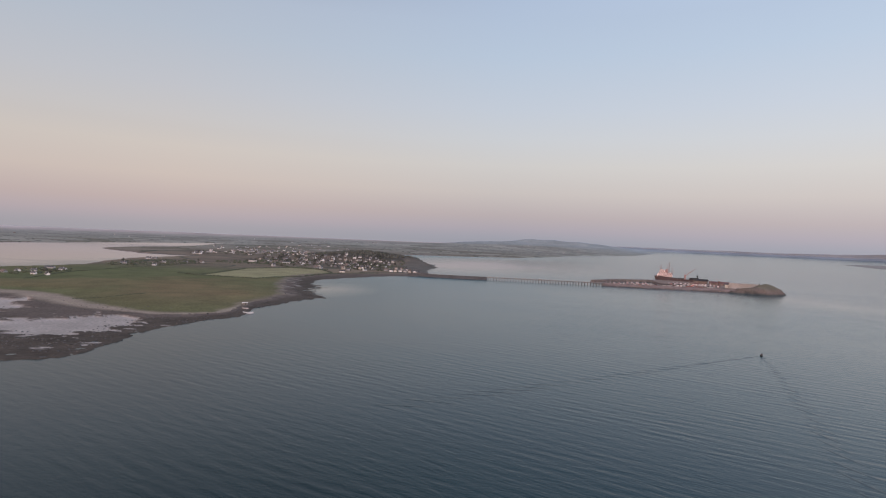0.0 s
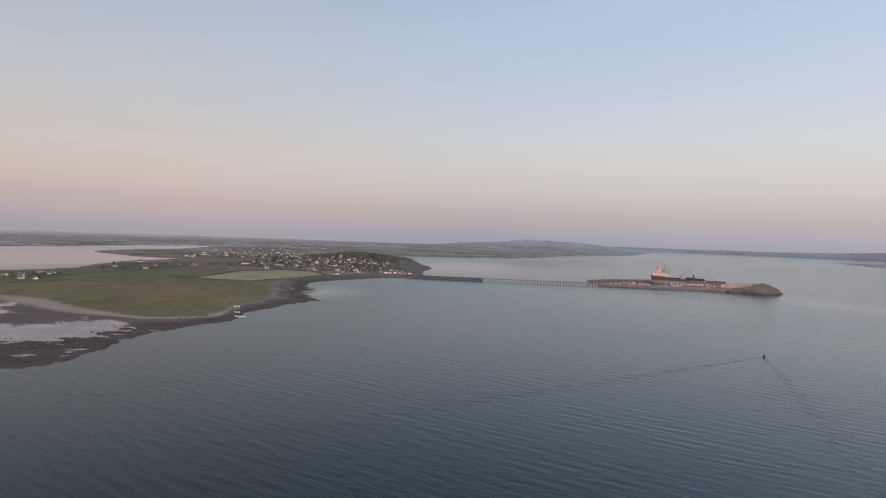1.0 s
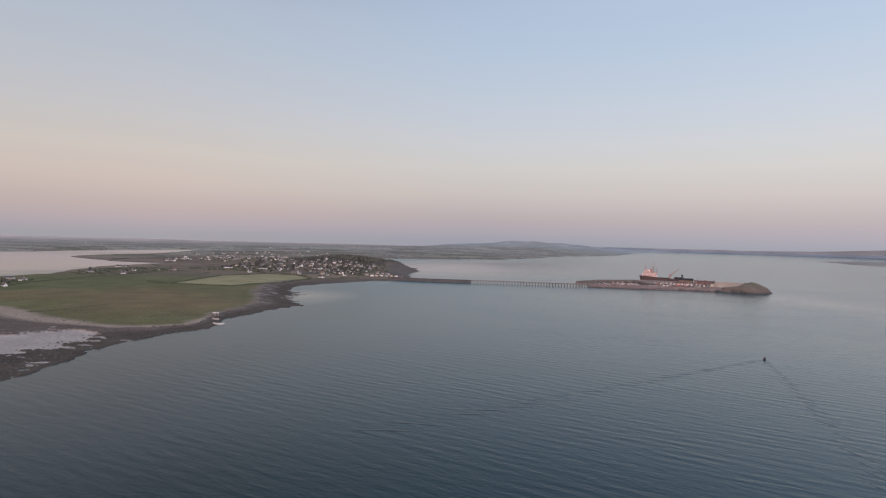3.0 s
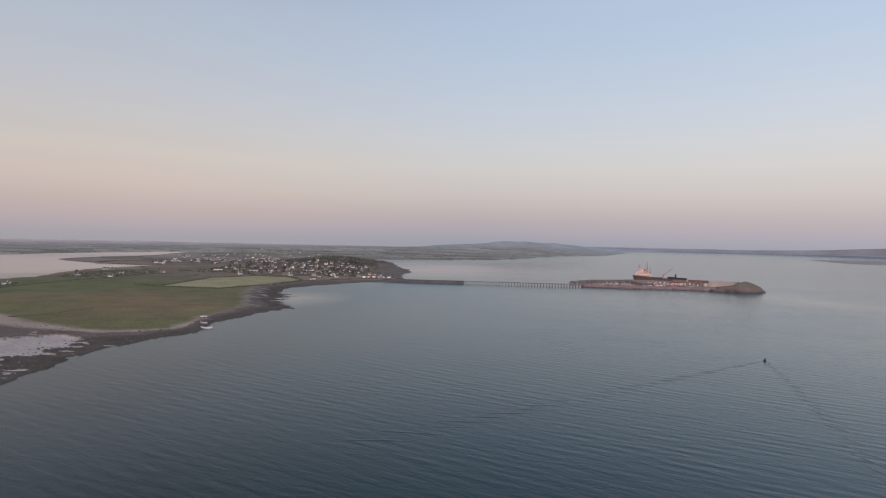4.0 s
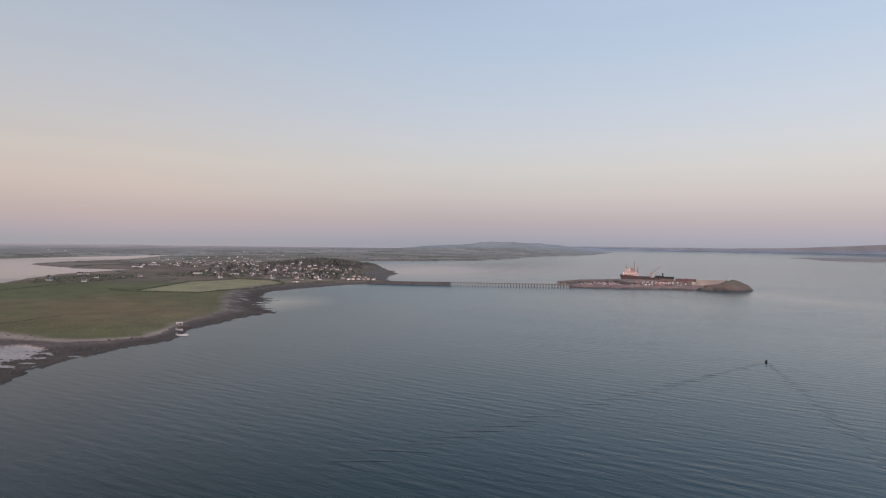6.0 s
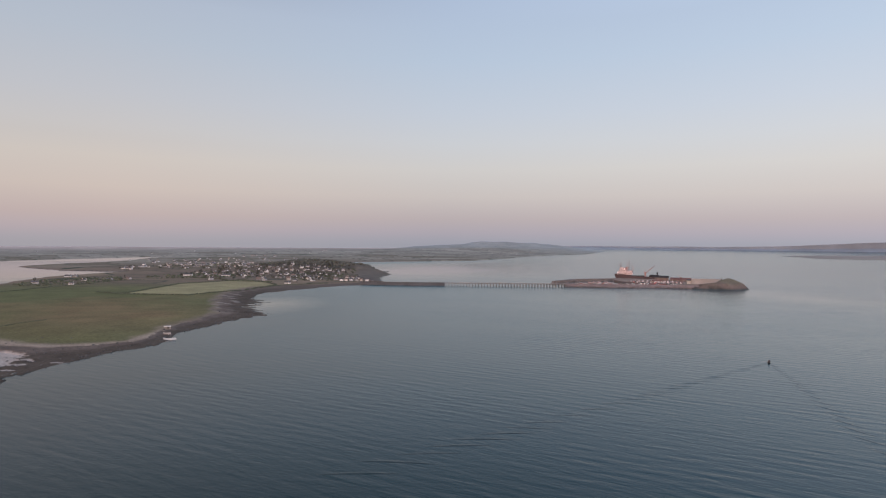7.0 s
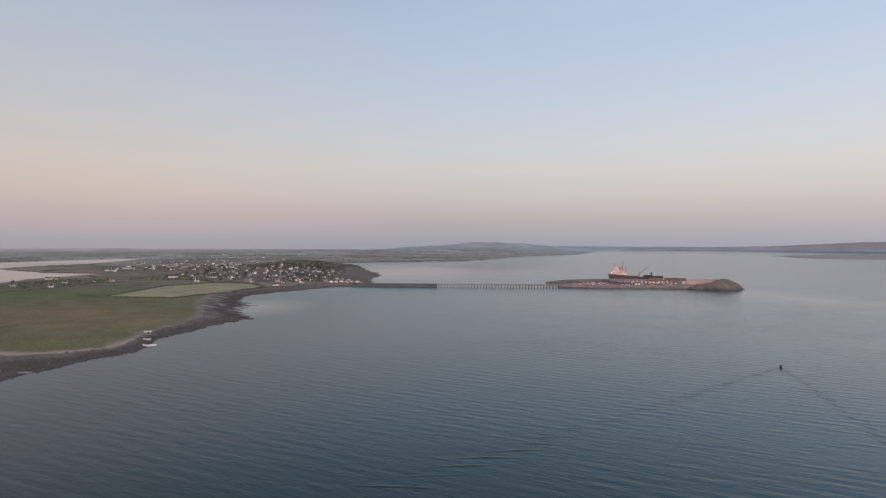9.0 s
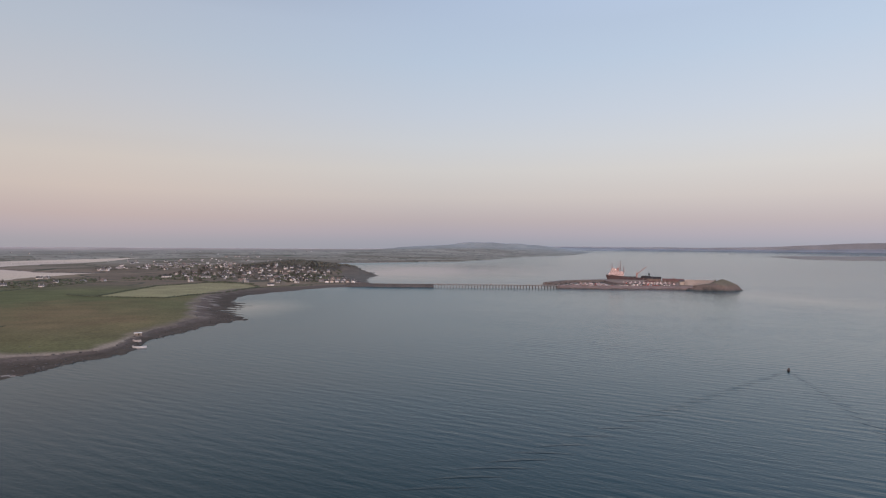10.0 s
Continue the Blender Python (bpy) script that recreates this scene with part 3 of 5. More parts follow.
    patchy = 0.9 * strata * smooth(0.35, 0.62, fbm(x / 16, y / 10, 33))[..., None]
    strand = strand * (1 - patchy) + c(0.27, 0.235, 0.21) * patchy
    sand = (((pool > 0) | puddle) & (g < 0) & (s > 0))[..., None]
    strand = np.where(sand, c(0.325, 0.272, 0.240), strand)
    cover = cover * (1 - band) + strand * band
    steep = (smooth(95, 60, s) * smooth(1140, 1230, y) * smooth(1850, 1620, y) * smooth(-560, -500, x))[..., None]
    cover = cover * (1 - steep) + c(0.098, 0.083, 0.070) * steep
    cover = np.where((s < 0)[..., None] & (bar <= 0)[..., None] & (near < FOLD)[..., None], c(0.05, 0.05, 0.045), cover)
    top = smooth(7, 14, z + (fbm(x / 10, y / 10, 18) - 0.5) * 8)[..., None]
    wet = smooth(2.5, 0.8, z)[..., None]
    rocks = (c(0.118, 0.088, 0.074) * (1 - top) + c(0.105, 0.088, 0.062) * top) * (1 - wet) + c(0.04, 0.036, 0.032) * wet
    cover = np.where((isle > 0)[..., None], rocks, cover)
    # haze painted into the base colour: far hill country fades to blue-grey with distance
    haze = (0.95 * (1 - np.exp(-np.maximum(near - FOLD, 0) / 3600)))[..., None]
    far_haze = smooth(6000, 8000, near)[..., None]
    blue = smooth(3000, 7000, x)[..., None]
    cover = cover * (1 - haze) + ((c(0.235, 0.238, 0.222) + (ident[..., None] - 0.5) * 0.06) * (1 - far_haze) + (c(0.24, 0.262, 0.27) * (1 - blue) + c(0.165, 0.205, 0.245) * blue) * far_haze) * haze
    # the low far shore gets its own hazed blue-grey
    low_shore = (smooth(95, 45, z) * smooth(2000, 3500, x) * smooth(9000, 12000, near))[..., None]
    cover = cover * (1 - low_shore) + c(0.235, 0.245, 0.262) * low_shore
    # low country pales towards the skyline, airlight put into its colour
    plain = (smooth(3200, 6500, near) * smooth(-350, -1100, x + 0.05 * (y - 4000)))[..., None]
    veil = np.clip((1 / 3600 - 1 / near) / (1 / 3600 - 1 / 11000), 0, 1)[..., None] * (0.85 + 0.3 * fbm(x / 900, y / 2500, 27)[..., None])
    cover = cover * (1 - plain) + (c(0.215, 0.185, 0.16) * (1 - veil) + c(0.50, 0.41, 0.385) * veil) * plain
    # farthest ranges hazed blue and darkened against the light their folded faces catch
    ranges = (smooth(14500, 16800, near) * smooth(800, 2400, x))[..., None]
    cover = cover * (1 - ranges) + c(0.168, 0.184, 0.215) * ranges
    cover = np.where((bar > 0)[..., None], c(0.225, 0.195, 0.175), cover)
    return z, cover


def ground_sheet(name, az, rad, label):
    a, r = np.meshgrid(np.radians(az), rad)
    x, y = EYE_X + r * np.sin(a), EYE_Y + r * np.cos(a)
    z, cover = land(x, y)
    keep = z > -1.0
    quad = keep[:-1, :-1] | keep[1:, :-1] | keep[:-1, 1:] | keep[1:, 1:]
    # the low country ends at its own skyline
    quad &= ~(r > 9500 + 9000 * smooth(-12, 6, np.degrees(a)))[:-1, :-1]
    px, py, pz = drawn_in(x, y, z)
    rows, cols = np.nonzero(quad)
    wide = x.shape[1]
    i = rows * wide + cols
    faces = np.stack([i, i + 1, i + wide + 1, i + wide], 1)
    used, inv = np.unique(faces, return_inverse=True)
    faces = inv.reshape(faces.shape)[:, ::-1]
    co = np.stack([px.ravel()[used], py.ravel()[used], pz.ravel()[used]], 1)
    me = bpy.data.meshes.new(name)
    me.vertices.add(len(co))
    me.vertices.foreach_set("co", co.ravel())
    me.loops.add(faces.size)
    me.loops.foreach_set("vertex_index", faces.ravel().astype(np.int32))
    me.polygons.add(len(faces))
    me.polygons.foreach_set("loop_start", np.arange(0, faces.size, 4, dtype=np.int32))
    me.polygons.foreach_set("use_smooth", np.ones(len(faces), bool))
    me.update(calc_edges=True)
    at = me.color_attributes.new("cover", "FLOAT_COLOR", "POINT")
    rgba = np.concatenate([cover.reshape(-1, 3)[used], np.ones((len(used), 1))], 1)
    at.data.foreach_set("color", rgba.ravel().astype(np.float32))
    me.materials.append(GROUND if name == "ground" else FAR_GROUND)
    return tagged(new(name, me), label, name, kind="structure")


def water_sheet():
    bm = bmesh.new()
    az = np.radians(np.arange(0, 360, 2.0))
    rad = [20, 150, 400, 900, 1600, 2200] + list(np.geomspace(2500, BEHIND[-1], 170))
    rings = []
    for r in rad:
        x, y, z = drawn_in(EYE_X + r * np.sin(az), EYE_Y + r * np.cos(az), np.zeros(len(az)))
        rings.append([bm.verts.new(p) for p in zip(x, y, z)])
    bm.faces.new(rings[0])
    for a, b in zip(rings, rings[1:]):
        for i in range(len(az)):
            j = (i + 1) % len(az)
            # no open sea behind the low country
            if a[0].co.y > 3900 and math.pi < az[i] < math.tau - 0.01:
                continue
            bm.faces.new((a[i], a[j], b[j], b[i]))
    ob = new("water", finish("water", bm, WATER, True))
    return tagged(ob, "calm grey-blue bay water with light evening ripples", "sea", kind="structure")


def ground_at(x, y):
    return float(land(np.array([float(x)]), np.array([float(y)]), False)[0])


AZIMUTHS = np.concatenate([np.linspace(-180, -50, 40)[:-1], np.linspace(-50, -45, 16)[:-1], np.linspace(-45, 43, 720)[:-1], np.linspace(43, 50, 16)[:-1], np.linspace(50, 180, 40)])
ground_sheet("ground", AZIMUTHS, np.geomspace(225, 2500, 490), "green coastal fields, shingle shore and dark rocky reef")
ground_sheet("backdrop", AZIMUTHS, np.geomspace(2500, 26000, 190), "far hills and low country across the bay, haze put into their colour")
water_sheet()


# ---------------- pier: causeway, viaduct ----------------
def causeway():
    th = empty("causeway", -110, 1083, 0)
    pts = [(-95, 14), (-45, 2), (0, 0), (56, 2)]
    bm = bmesh.new()
    strip(bm, pts, 11, -1.5, 4.5, 1.5)
    part("embankment", bm, DARK_STONE, th, "dark stone embankment")
    bm = bmesh.new()
    strip(bm, pts, 8.5, 4.4, 4.62)
    part("road", bm, ASPHALT, th)
    for side in (-5, 5):
        bm = bmesh.new()
        strip(bm, [(x, y + side) for x, y in pts], 0.6, 4.4, 5.3)
        part("parapet", bm, DARK_STONE, th)
    return tagged(th, "dark stone causeway with low parapets", "causeway", kind="structure")


def viaduct():
    a, b = Vector((-54, 1085, 0)), Vector((161, 1084, 0))
    length = (b - a).length
    th = new("viaduct")
    th.matrix_basis = Matrix.Translation(a) @ Matrix.Rotation(math.atan2(b.y - a.y, b.x - a.x), 4, "Z")
    bm = bmesh.new()
    box(bm, length / 2, 0, 4.2, length, 6.5, 0.8)
    part("deck", bm, TIMBER, th)
    for s in (-3.0, 3.0):
        bm = bmesh.new()
        box(bm, length / 2, s, 6.0, length, 0.12, 0.12)
        box(bm, length / 2, s, 5.5, length, 0.1, 0.1)
        for k in range(44):
            box(bm, length * (k + 0.5) / 44, s, 4.95, 0.1, 0.1, 1.1)
        part("rail", bm, STEEL, th)
    bm = bmesh.new()
    for s in (-2.3, 2.3):
        tube(bm, (0, s * 1.15, -3), (0, s, 3.7), 0.68, 0.62, 8)
    box(bm, 0, 0, 3.55, 1.0, 6.4, 0.68)
    box(bm, 0, 0, 1.6, 0.5, 4.6, 0.5)
    bent = part("pile_bent", bm, TIMBER, th)
    n = 41
    bent.location.x = length / n / 2
    for i in range(1, n):
        o = new("pile_bent", bent.data)
        o.parent = th
        o.location.x = length / n * (i + 0.5)
    bm = bmesh.new()
    box(bm, length * 0.46, 2.0, 4.95, 2.6, 2.0, 2.6)
    part("hut", bm, GREY_RENDER, th)
    return tagged(th, "long low concrete viaduct on rows of piles", "viaduct")


causeway()
viaduct()


# ---------------- harbour ----------------
def slab(name, outline, z1, grow, mat, label):
    bm = bmesh.new()
    prism(bm, outline, -2.5, z1, grow)
    return tagged(new(name, finish(name, bm, mat)), label, name.split("_")[-1], kind="structure")


QUAY_LINE = [(160, 1086), (246, 1075), (316, 1081), (358, 1075), (393, 1065), (466, 1128), (449, 1228), (417, 1254), (333, 1287), (302, 1284), (286, 1236), (288, 1172), (308, 1128), (268, 1107), (161, 1106)]
slab("harbour_quay", QUAY_LINE,
     4.6, 1.5, STONE, "broad stone and rubble quay of the harbour")
# the gravelled yard that covers the quay
bm = bmesh.new()
prism(bm, [(342 + (x - 342) * 0.985, 1165 + (y - 1165) * 0.985) for x, y in QUAY_LINE], 4.3, 4.63)
tagged(new("pavement", finish("pavement", bm, GRAVEL)), "trodden brown gravel yard over the quay", "pavement", kind="structure")
slab("harbour_breakwater", [(151, 1174), (157, 1170), (210, 1229), (321, 1287), (317, 1295), (204, 1242)], 4.8, 2.5, ARMOUR, "low dark rubble breakwater round the marina")


# ---------------- houses ----------------
def house(name, label, length, depth, eaves, ridge, wall_mat, roof_mat, windows, chimneys, storeys=1, porch=False):
    """A gabled house on its Empty: wall, roof, chimneys, door and each window."""
    th = empty(name, 0, 0, 0)
    tagged(th, label, "house", "houses of the village")
    l, d = length / 2, depth / 2
    bm = bmesh.new()
    v = [bm.verts.new(p) for p in ((-l, -d, -1.5), (l, -d, -1.5), (l, d, -1.5), (-l, d, -1.5), (-l, -d, eaves), (l, -d, eaves), (l, d, eaves), (-l, d, eaves), (-l, 0, ridge), (l, 0, ridge))]
    for q in ((3, 2, 1, 0), (0, 1, 5, 4), (2, 3, 7, 6), (1, 2, 6, 9, 5), (3, 0, 4, 8, 7), (4, 5, 9, 8), (6, 7, 8, 9)):
        bm.faces.new([v[i] for i in q])
    part("wall", bm, wall_mat, th)
    bm = bmesh.new()
    o, k = 0.35, 0.28
    drop = (ridge - eaves) / d * o
    pts = [(-d - o, eaves - drop), (0, ridge), (d + o, eaves - drop), (d + o, eaves - drop + k), (0, ridge + k * 1.2), (-d - o, eaves - drop + k)]
    a, b = [[bm.verts.new((x, y, z + 0.03)) for y, z in pts] for x in (-l - o, l + o)]
    for i in range(6):
        j = (i + 1) % 6
        bm.faces.new((a[i], a[j], b[j], b[i]))
    for e in (a, b):
        bm.faces.new((e[0], e[1], e[4], e[5]))
        bm.faces.new((e[1], e[2], e[3], e[4]))
    part("roof", bm, roof_mat, th)
    for x in chimneys:
        bm = bmesh.new()
        box(bm, x * l * 0.9, 0, ridge - 0.8, 0.9, 0.9, 2.1)
        box(bm, x * l * 0.9, 0, ridge + 1.3, 1.1, 1.1, 0.18)
        part("chimney", bm, wall_mat, th)
    bm = bmesh.new()
    box(bm, 0, -d - 0.03, 0.0, 1.1, 0.12, 2.1)
    part("door", bm, DOOR_PAINT, th)
    for s in range(storeys):
        for x in windows:
            bm = bmesh.new()
            box(bm, x * l, -d - 0.03, 0.9 + s * 2.6, 1.5, 0.10, 1.3)
            part("window", bm, GLASS, th)
    if porch:
        bm = bmesh.new()
        box(bm, l * 0.35, -d - 1.2, -1.0, 3.2, 2.4, 3.4)
        part("porch", bm, wall_mat, th)
    return th


HOUSES = [
    house("cottage", "small whitewashed cottage with a dark slate roof", 10.5, 6.5, 2.9, 5.7, WHITEWASH, SLATE, (-0.6, 0.6), (-1, 1)),
    house("bungalow", "white rendered bungalow with a grey slate roof", 14.5, 8.0, 2.8, 5.8, WHITEWASH, SLATE, (-0.75, -0.35, 0.4, 0.75), (0.3,), 1, True),
    house("terraced_house", "two-storey white house with slate roof and chimneys", 10.0, 7.5, 5.2, 8.3, WHITEWASH, SLATE, (-0.65, 0.65), (-1, 1), 2),
    house("terraced_house", "two-storey cream house with a brown tiled roof", 9.5, 7.5, 5.0, 8.0, CREAM, TILE_ROOF, (-0.65, 0.65), (1,), 2),
    house("bungalow", "grey rendered bungalow with a brown tiled roof", 13.0, 8.5, 2.8, 6.0, GREY_RENDER, TILE_ROOF, (-0.7, -0.3, 0.45, 0.75), (-0.4,)),
    house("farm_shed", "long low white farm shed with a grey roof", 23.0, 9.0, 3.6, 5.8, WHITEWASH, SLATE, (-0.8, -0.4, 0.4, 0.8), ()),
]
rng = random.Random(7)
used_kinds = set()
taken = []


def set_house(kind, x, y, turn, size=1.0):
    z = max(ground_at(x, y), 1.5)
    px, py, pz = (float(v) for v in drawn_in(np.array(float(x)), np.array(float(y)), np.array(z)))
    k = math.hypot(px - EYE_X, py - EYE_Y) / math.hypot(x - EYE_X, y - EYE_Y) * size * 0.71
    m = pose(px, py, pz, 0, 0, turn) @ Matrix.Diagonal((k, k, k, 1))
    taken.append((x, y))
    if kind in used_kinds:
        o = copy_thing(HOUSES[kind], pose(px, py, pz, 0, 0, turn))
        o.scale = (k, k, k)
    else:
        used_kinds.add(kind)
        HOUSES[kind].matrix_basis = m


# bay side of the village, kind by kind
for kind, x, y, turn in ((5, -492, 1195, 8), (1, -473, 1215, -12), (0, -456, 1237, 70), (2, -479, 1098, 60), (5, -571, 1201, 10), (2, -383, 1103, 75), (1, -326, 1056, 12), (4, -374, 1320, 0),
                         (2, -330, 1164, 20), (2, -319, 1172, 20), (2, -308, 1178, 20), (3, -312, 1135, 80), (0, -297, 1112, 65), (2, -291, 1153, 15), (0, -326, 1100, 30), (3, -346, 1130, -20), (4, -402, 1128, 5)):
    set_house(kind, x, y, turn)
# the sea front by the pier
for i, (x, y) in enumerate(((-247, 1128), (-239, 1131), (-231, 1140), (-222, 1146), (-214, 1152), (-204, 1156), (-194, 1150), (-252, 1205), (-241, 1210), (-229, 1204), (-262, 1150))):
    set_house((2, 3, 2, 2, 3, 2, 0, 3, 3, 2, 4)[i], x, y, 8 + 4 * (i % 3), 0.9)
# houses on the slope under the wood
for i, (x, y) in enumerate(((-327, 1385), (-337, 1392), (-298, 1395), (-307, 1378), (-360, 1402), (-398, 1405), (-411, 1370), (-388, 1420), (-430, 1440), (-459, 1392), (-444, 1374), (-395, 1277), (-436, 1340), (-476, 1412), (-355, 1270), (-372, 1250))):
    set_house((0, 2, 2, 0, 1, 2, 3, 0, 2, 4, 2, 1, 3, 2, 0, 4)[i], x, y, rng.uniform(-40, 40))
# inland rows
for i, (x, y) in enumerate(((-797, 2080), (-787, 2000), (-841, 2040), (-843, 1940), (-812, 1860), (-638, 1700), (-720, 1960), (-529, 1425), (-494, 1383), (-455, 1325), (-560, 1500), (-600, 1580))):
    set_house((0, 1, 2, 4, 1, 2, 3, 1, 0, 2, 4, 1)[i], x, y, rng.uniform(-50, 50), 1.1)
# along the lagoon
for i, (x, y) in enumerate(((-656, 1082), (-683, 1053), (-647, 968), (-702, 797), (-667, 781), (-617, 696), (-691, 729), (-686, 702), (-677, 741), (-640, 700))):
    set_house((1, 0, 0, 5, 1, 0, 1, 4, 0, 0)[i], x, y, rng.uniform(-30, 50), 0.9)
# north shore of the inlet
for i, (x, y) in enumerate(((-1066, 1985), (-914, 1784), (-940, 1885), (-901, 1895), (-860, 1847), (-858, 1898), (-894, 1560), (-875, 1575), (-947, 1710), (-915, 1570))):
    set_house((1, 0, 1, 2, 0, 4, 1, 0, 2, 0)[i], x, y, rng.uniform(-50, 50), 1.1)


# rows of bungalows towards the lagoon and the far side of the village
for i, (x, y) in enumerate(((-784, 1156), (-773, 1160), (-713, 977), (-632, 1100), (-892, 1515), (-878, 1510), (-863, 1501), (-888, 1589), (-872, 1585), (-1027, 1910), (-851, 1673), (-898, 1806), (-859, 1753),
                          (-818, 1703), (-823, 1742), (-779, 1685), (-761, 1676), (-775, 1727), (-980, 2231), (-778, 1804), (-695, 1861), (-735, 2368), (-523, 1456))):
    if all(abs(x - u) > 9 or abs(y - v) > 9 for u, v in taken):
        set_house((1, 0, 1, 4, 0, 1, 2)[i % 7], x, y, rng.uniform(-30, 40))
for x, y in ((-1056, 2886), (-1040, 2890), (-1083, 2839), (-1000, 2898), (-931, 2843), (-952, 3915), (-950, 4008)):
    set_house(1, x, y, rng.uniform(-15, 15), 1.3)


def scatter(n, cx, cy, rx, ry, gap, kinds, size):
    for _ in range(n * 12):
        if n <= 0:
            return
        a, r = rng.uniform(0, math.tau), math.sqrt(rng.random())
        x, y = cx + rx * r * math.cos(a), cy + ry * r * math.sin(a)
        wooded = float(hump(np.array(x), np.array(y), -350, 1525, 215, 90, 8)) > 0.45
        if wooded or any(abs(x - u) < gap and abs(y - v) < gap for u, v in taken) or ground_at(x, y) < 3.5:
            continue
        set_house(rng.choice(kinds), x, y, rng.choice((0, 0, 90)) + rng.uniform(-35, 35), size)
        n -= 1


scatter(84, -440, 1320, 165, 150, 11, (0, 1, 1, 3, 4, 4, 4), 0.72)
scatter(70, -640, 1690, 260, 250, 16, (0, 1, 1, 3, 4, 4), 0.78)
scatter(34, -900, 2300, 420, 330, 30, (0, 1, 2, 3, 4), 0.9)
scatter(12, -1700, 3700, 900, 500, 60, (0, 1, 4), 1.0)
scatter(8, 250, 4300, 500, 600, 60, (0, 1, 4), 1.1)
scatter(6, -2600, 2800, 500, 600, 60, (0, 1, 4), 1.1)


# ---------------- trees, hedges and wood ----------------
def clump(bm, r, x, y, z, s, squash=0.8):
    """A ragged clump of foliage."""
    made = bmesh.ops.create_icosphere(bm, subdivisions=1, radius=s)["verts"]
    for v in made:
        v.co *= r.uniform(0.65, 1.3)
        v.co.z *= squash
        v.co += Vector((x, y, z))


def tree(label, height, spread, seed):
    r = random.Random(seed)
    th = empty("tree", 0, 0, 0)
    tagged(th, label, "tree", "trees of the village")
    bm = bmesh.new()
    tube(bm, (0, 0, -0.6), (0.1, 0, height * 0.45), 0.28, 0.18)
    for i in range(5):
        a = i * 1.3 + r.random()
        tube(bm, (0.1, 0, height * (0.25 + 0.04 * i)), (math.cos(a) * spread * 0.6, math.sin(a) * spread * 0.6, height * (0.5 + 0.06 * i)), 0.12, 0.05, 4)
    part("trunk", bm, BARK, th)
    bm = bmesh.new()
    for i in range(26):
        a, u = r.uniform(0, math.tau), r.random()
        rad = spread * math.sqrt(r.random()) * (1.0 - 0.55 * u)
        clump(bm, r, math.cos(a) * rad + 0.5, math.sin(a) * rad, height * (0.32 + 0.62 * u), r.uniform(0.16, 0.3) * spread)
    part("crown", bm, LEAF, th)
    return th


TREES = [tree("dark green broadleaf tree with an uneven crown", 7.5, 3.6, 1), tree("low wind-bent thorn tree with a ragged crown", 4.5, 3.2, 2), tree("dark conifer with a narrow crown", 9.5, 2.3, 3)]
trees_used = set()


def set_tree(kind, x, y, size):
    z = ground_at(x, y)
    if z < 2.2:
        return
    px, py, pz = (float(v) for v in drawn_in(np.array(float(x)), np.array(float(y)), np.array(z)))
    m = pose(px, py, pz, 0, 0, rng.uniform(0, 360))
    if kind in trees_used:
        o = copy_thing(TREES[kind], m)
        o.scale = (size, size, size * rng.uniform(0.8, 1.15))
    else:
        trees_used.add(kind)
        TREES[kind].matrix_basis = m


for x, y in list(taken):
    if y < 1600:
        for _ in range(rng.choice((0, 1, 1, 2))):
            set_tree(rng.choice((0, 0, 1, 1, 2)), x + rng.choice((-1, 1)) * rng.uniform(9, 16), y + rng.uniform(3, 16), rng.uniform(0.6, 1.15))
for _ in range(70):
    a, r = rng.uniform(0, math.tau), math.sqrt(rng.random())
    set_tree(rng.choice((0, 0, 1, 2)), -430 + 190 * r * math.cos(a), 1330 + 210 * r * math.sin(a), rng.uniform(0.6, 1.2))


def hedgerow(label, pts, high, wide, seed):
    """A hedge along a line: a close row of ragged clumps."""
    r = random.Random(seed)
    bm = bmesh.new()
    for (ax, ay), (bx, by) in zip(pts, pts[1:]):
        d = math.hypot(bx - ax, by - ay)
        n = int(d / (wide * 0.42))
        t = np.linspace(0, 1, n)
        zs = land(ax + (bx - ax) * t, ay + (by - ay) * t, False)
        for k, z in zip(t, zs):
            if r.random() < 0.08 or z < 1.5:
                continue
            s = r.uniform(0.6, 1.2)
            clump(bm, r, ax + (bx - ax) * k + r.uniform(-1, 1), ay + (by - ay) * k + r.uniform(-1, 1), z + high * 0.3, wide * 0.62 * s, high / wide)
    ob = new("hedgerow", finish("hedgerow", bm, HEDGE))
    return tagged(ob, label, "hedge", kind="stuff")


hedgerow("dark overgrown hedge along the pale field", [(-520, 835), (-472, 813), (-430, 811), (-385, 808), (-374, 874), (-352, 925), (-338, 1030)], 1.5, 2.2, 1)
hedgerow("dark hedge behind the pale field", [(-474, 818), (-491, 1005), (-455, 1064), (-428, 1115), (-338, 1034)], 1.6, 2.3, 2)
hedgerow("bushy bank behind the bay beach", [(-345, 900), (-352, 975), (-322, 1030), (-262, 1078)], 1.4, 2.4, 3)
hedgerow("hedge beside the lagoon houses", [(-600, 640), (-640, 760), (-640, 900), (-630, 1060), (-560, 1160), (-500, 1150)], 1.0, 1.7, 5)
hedgerow("low gorse along a field ditch", [(-424, 508), (-400, 526), (-388, 562)], 0.6, 1.1, 7)
hedgerow("hedge under the village", [(-560, 1160), (-480, 1130), (-430, 1080), (-360, 1070)], 1.9, 2.8, 6)


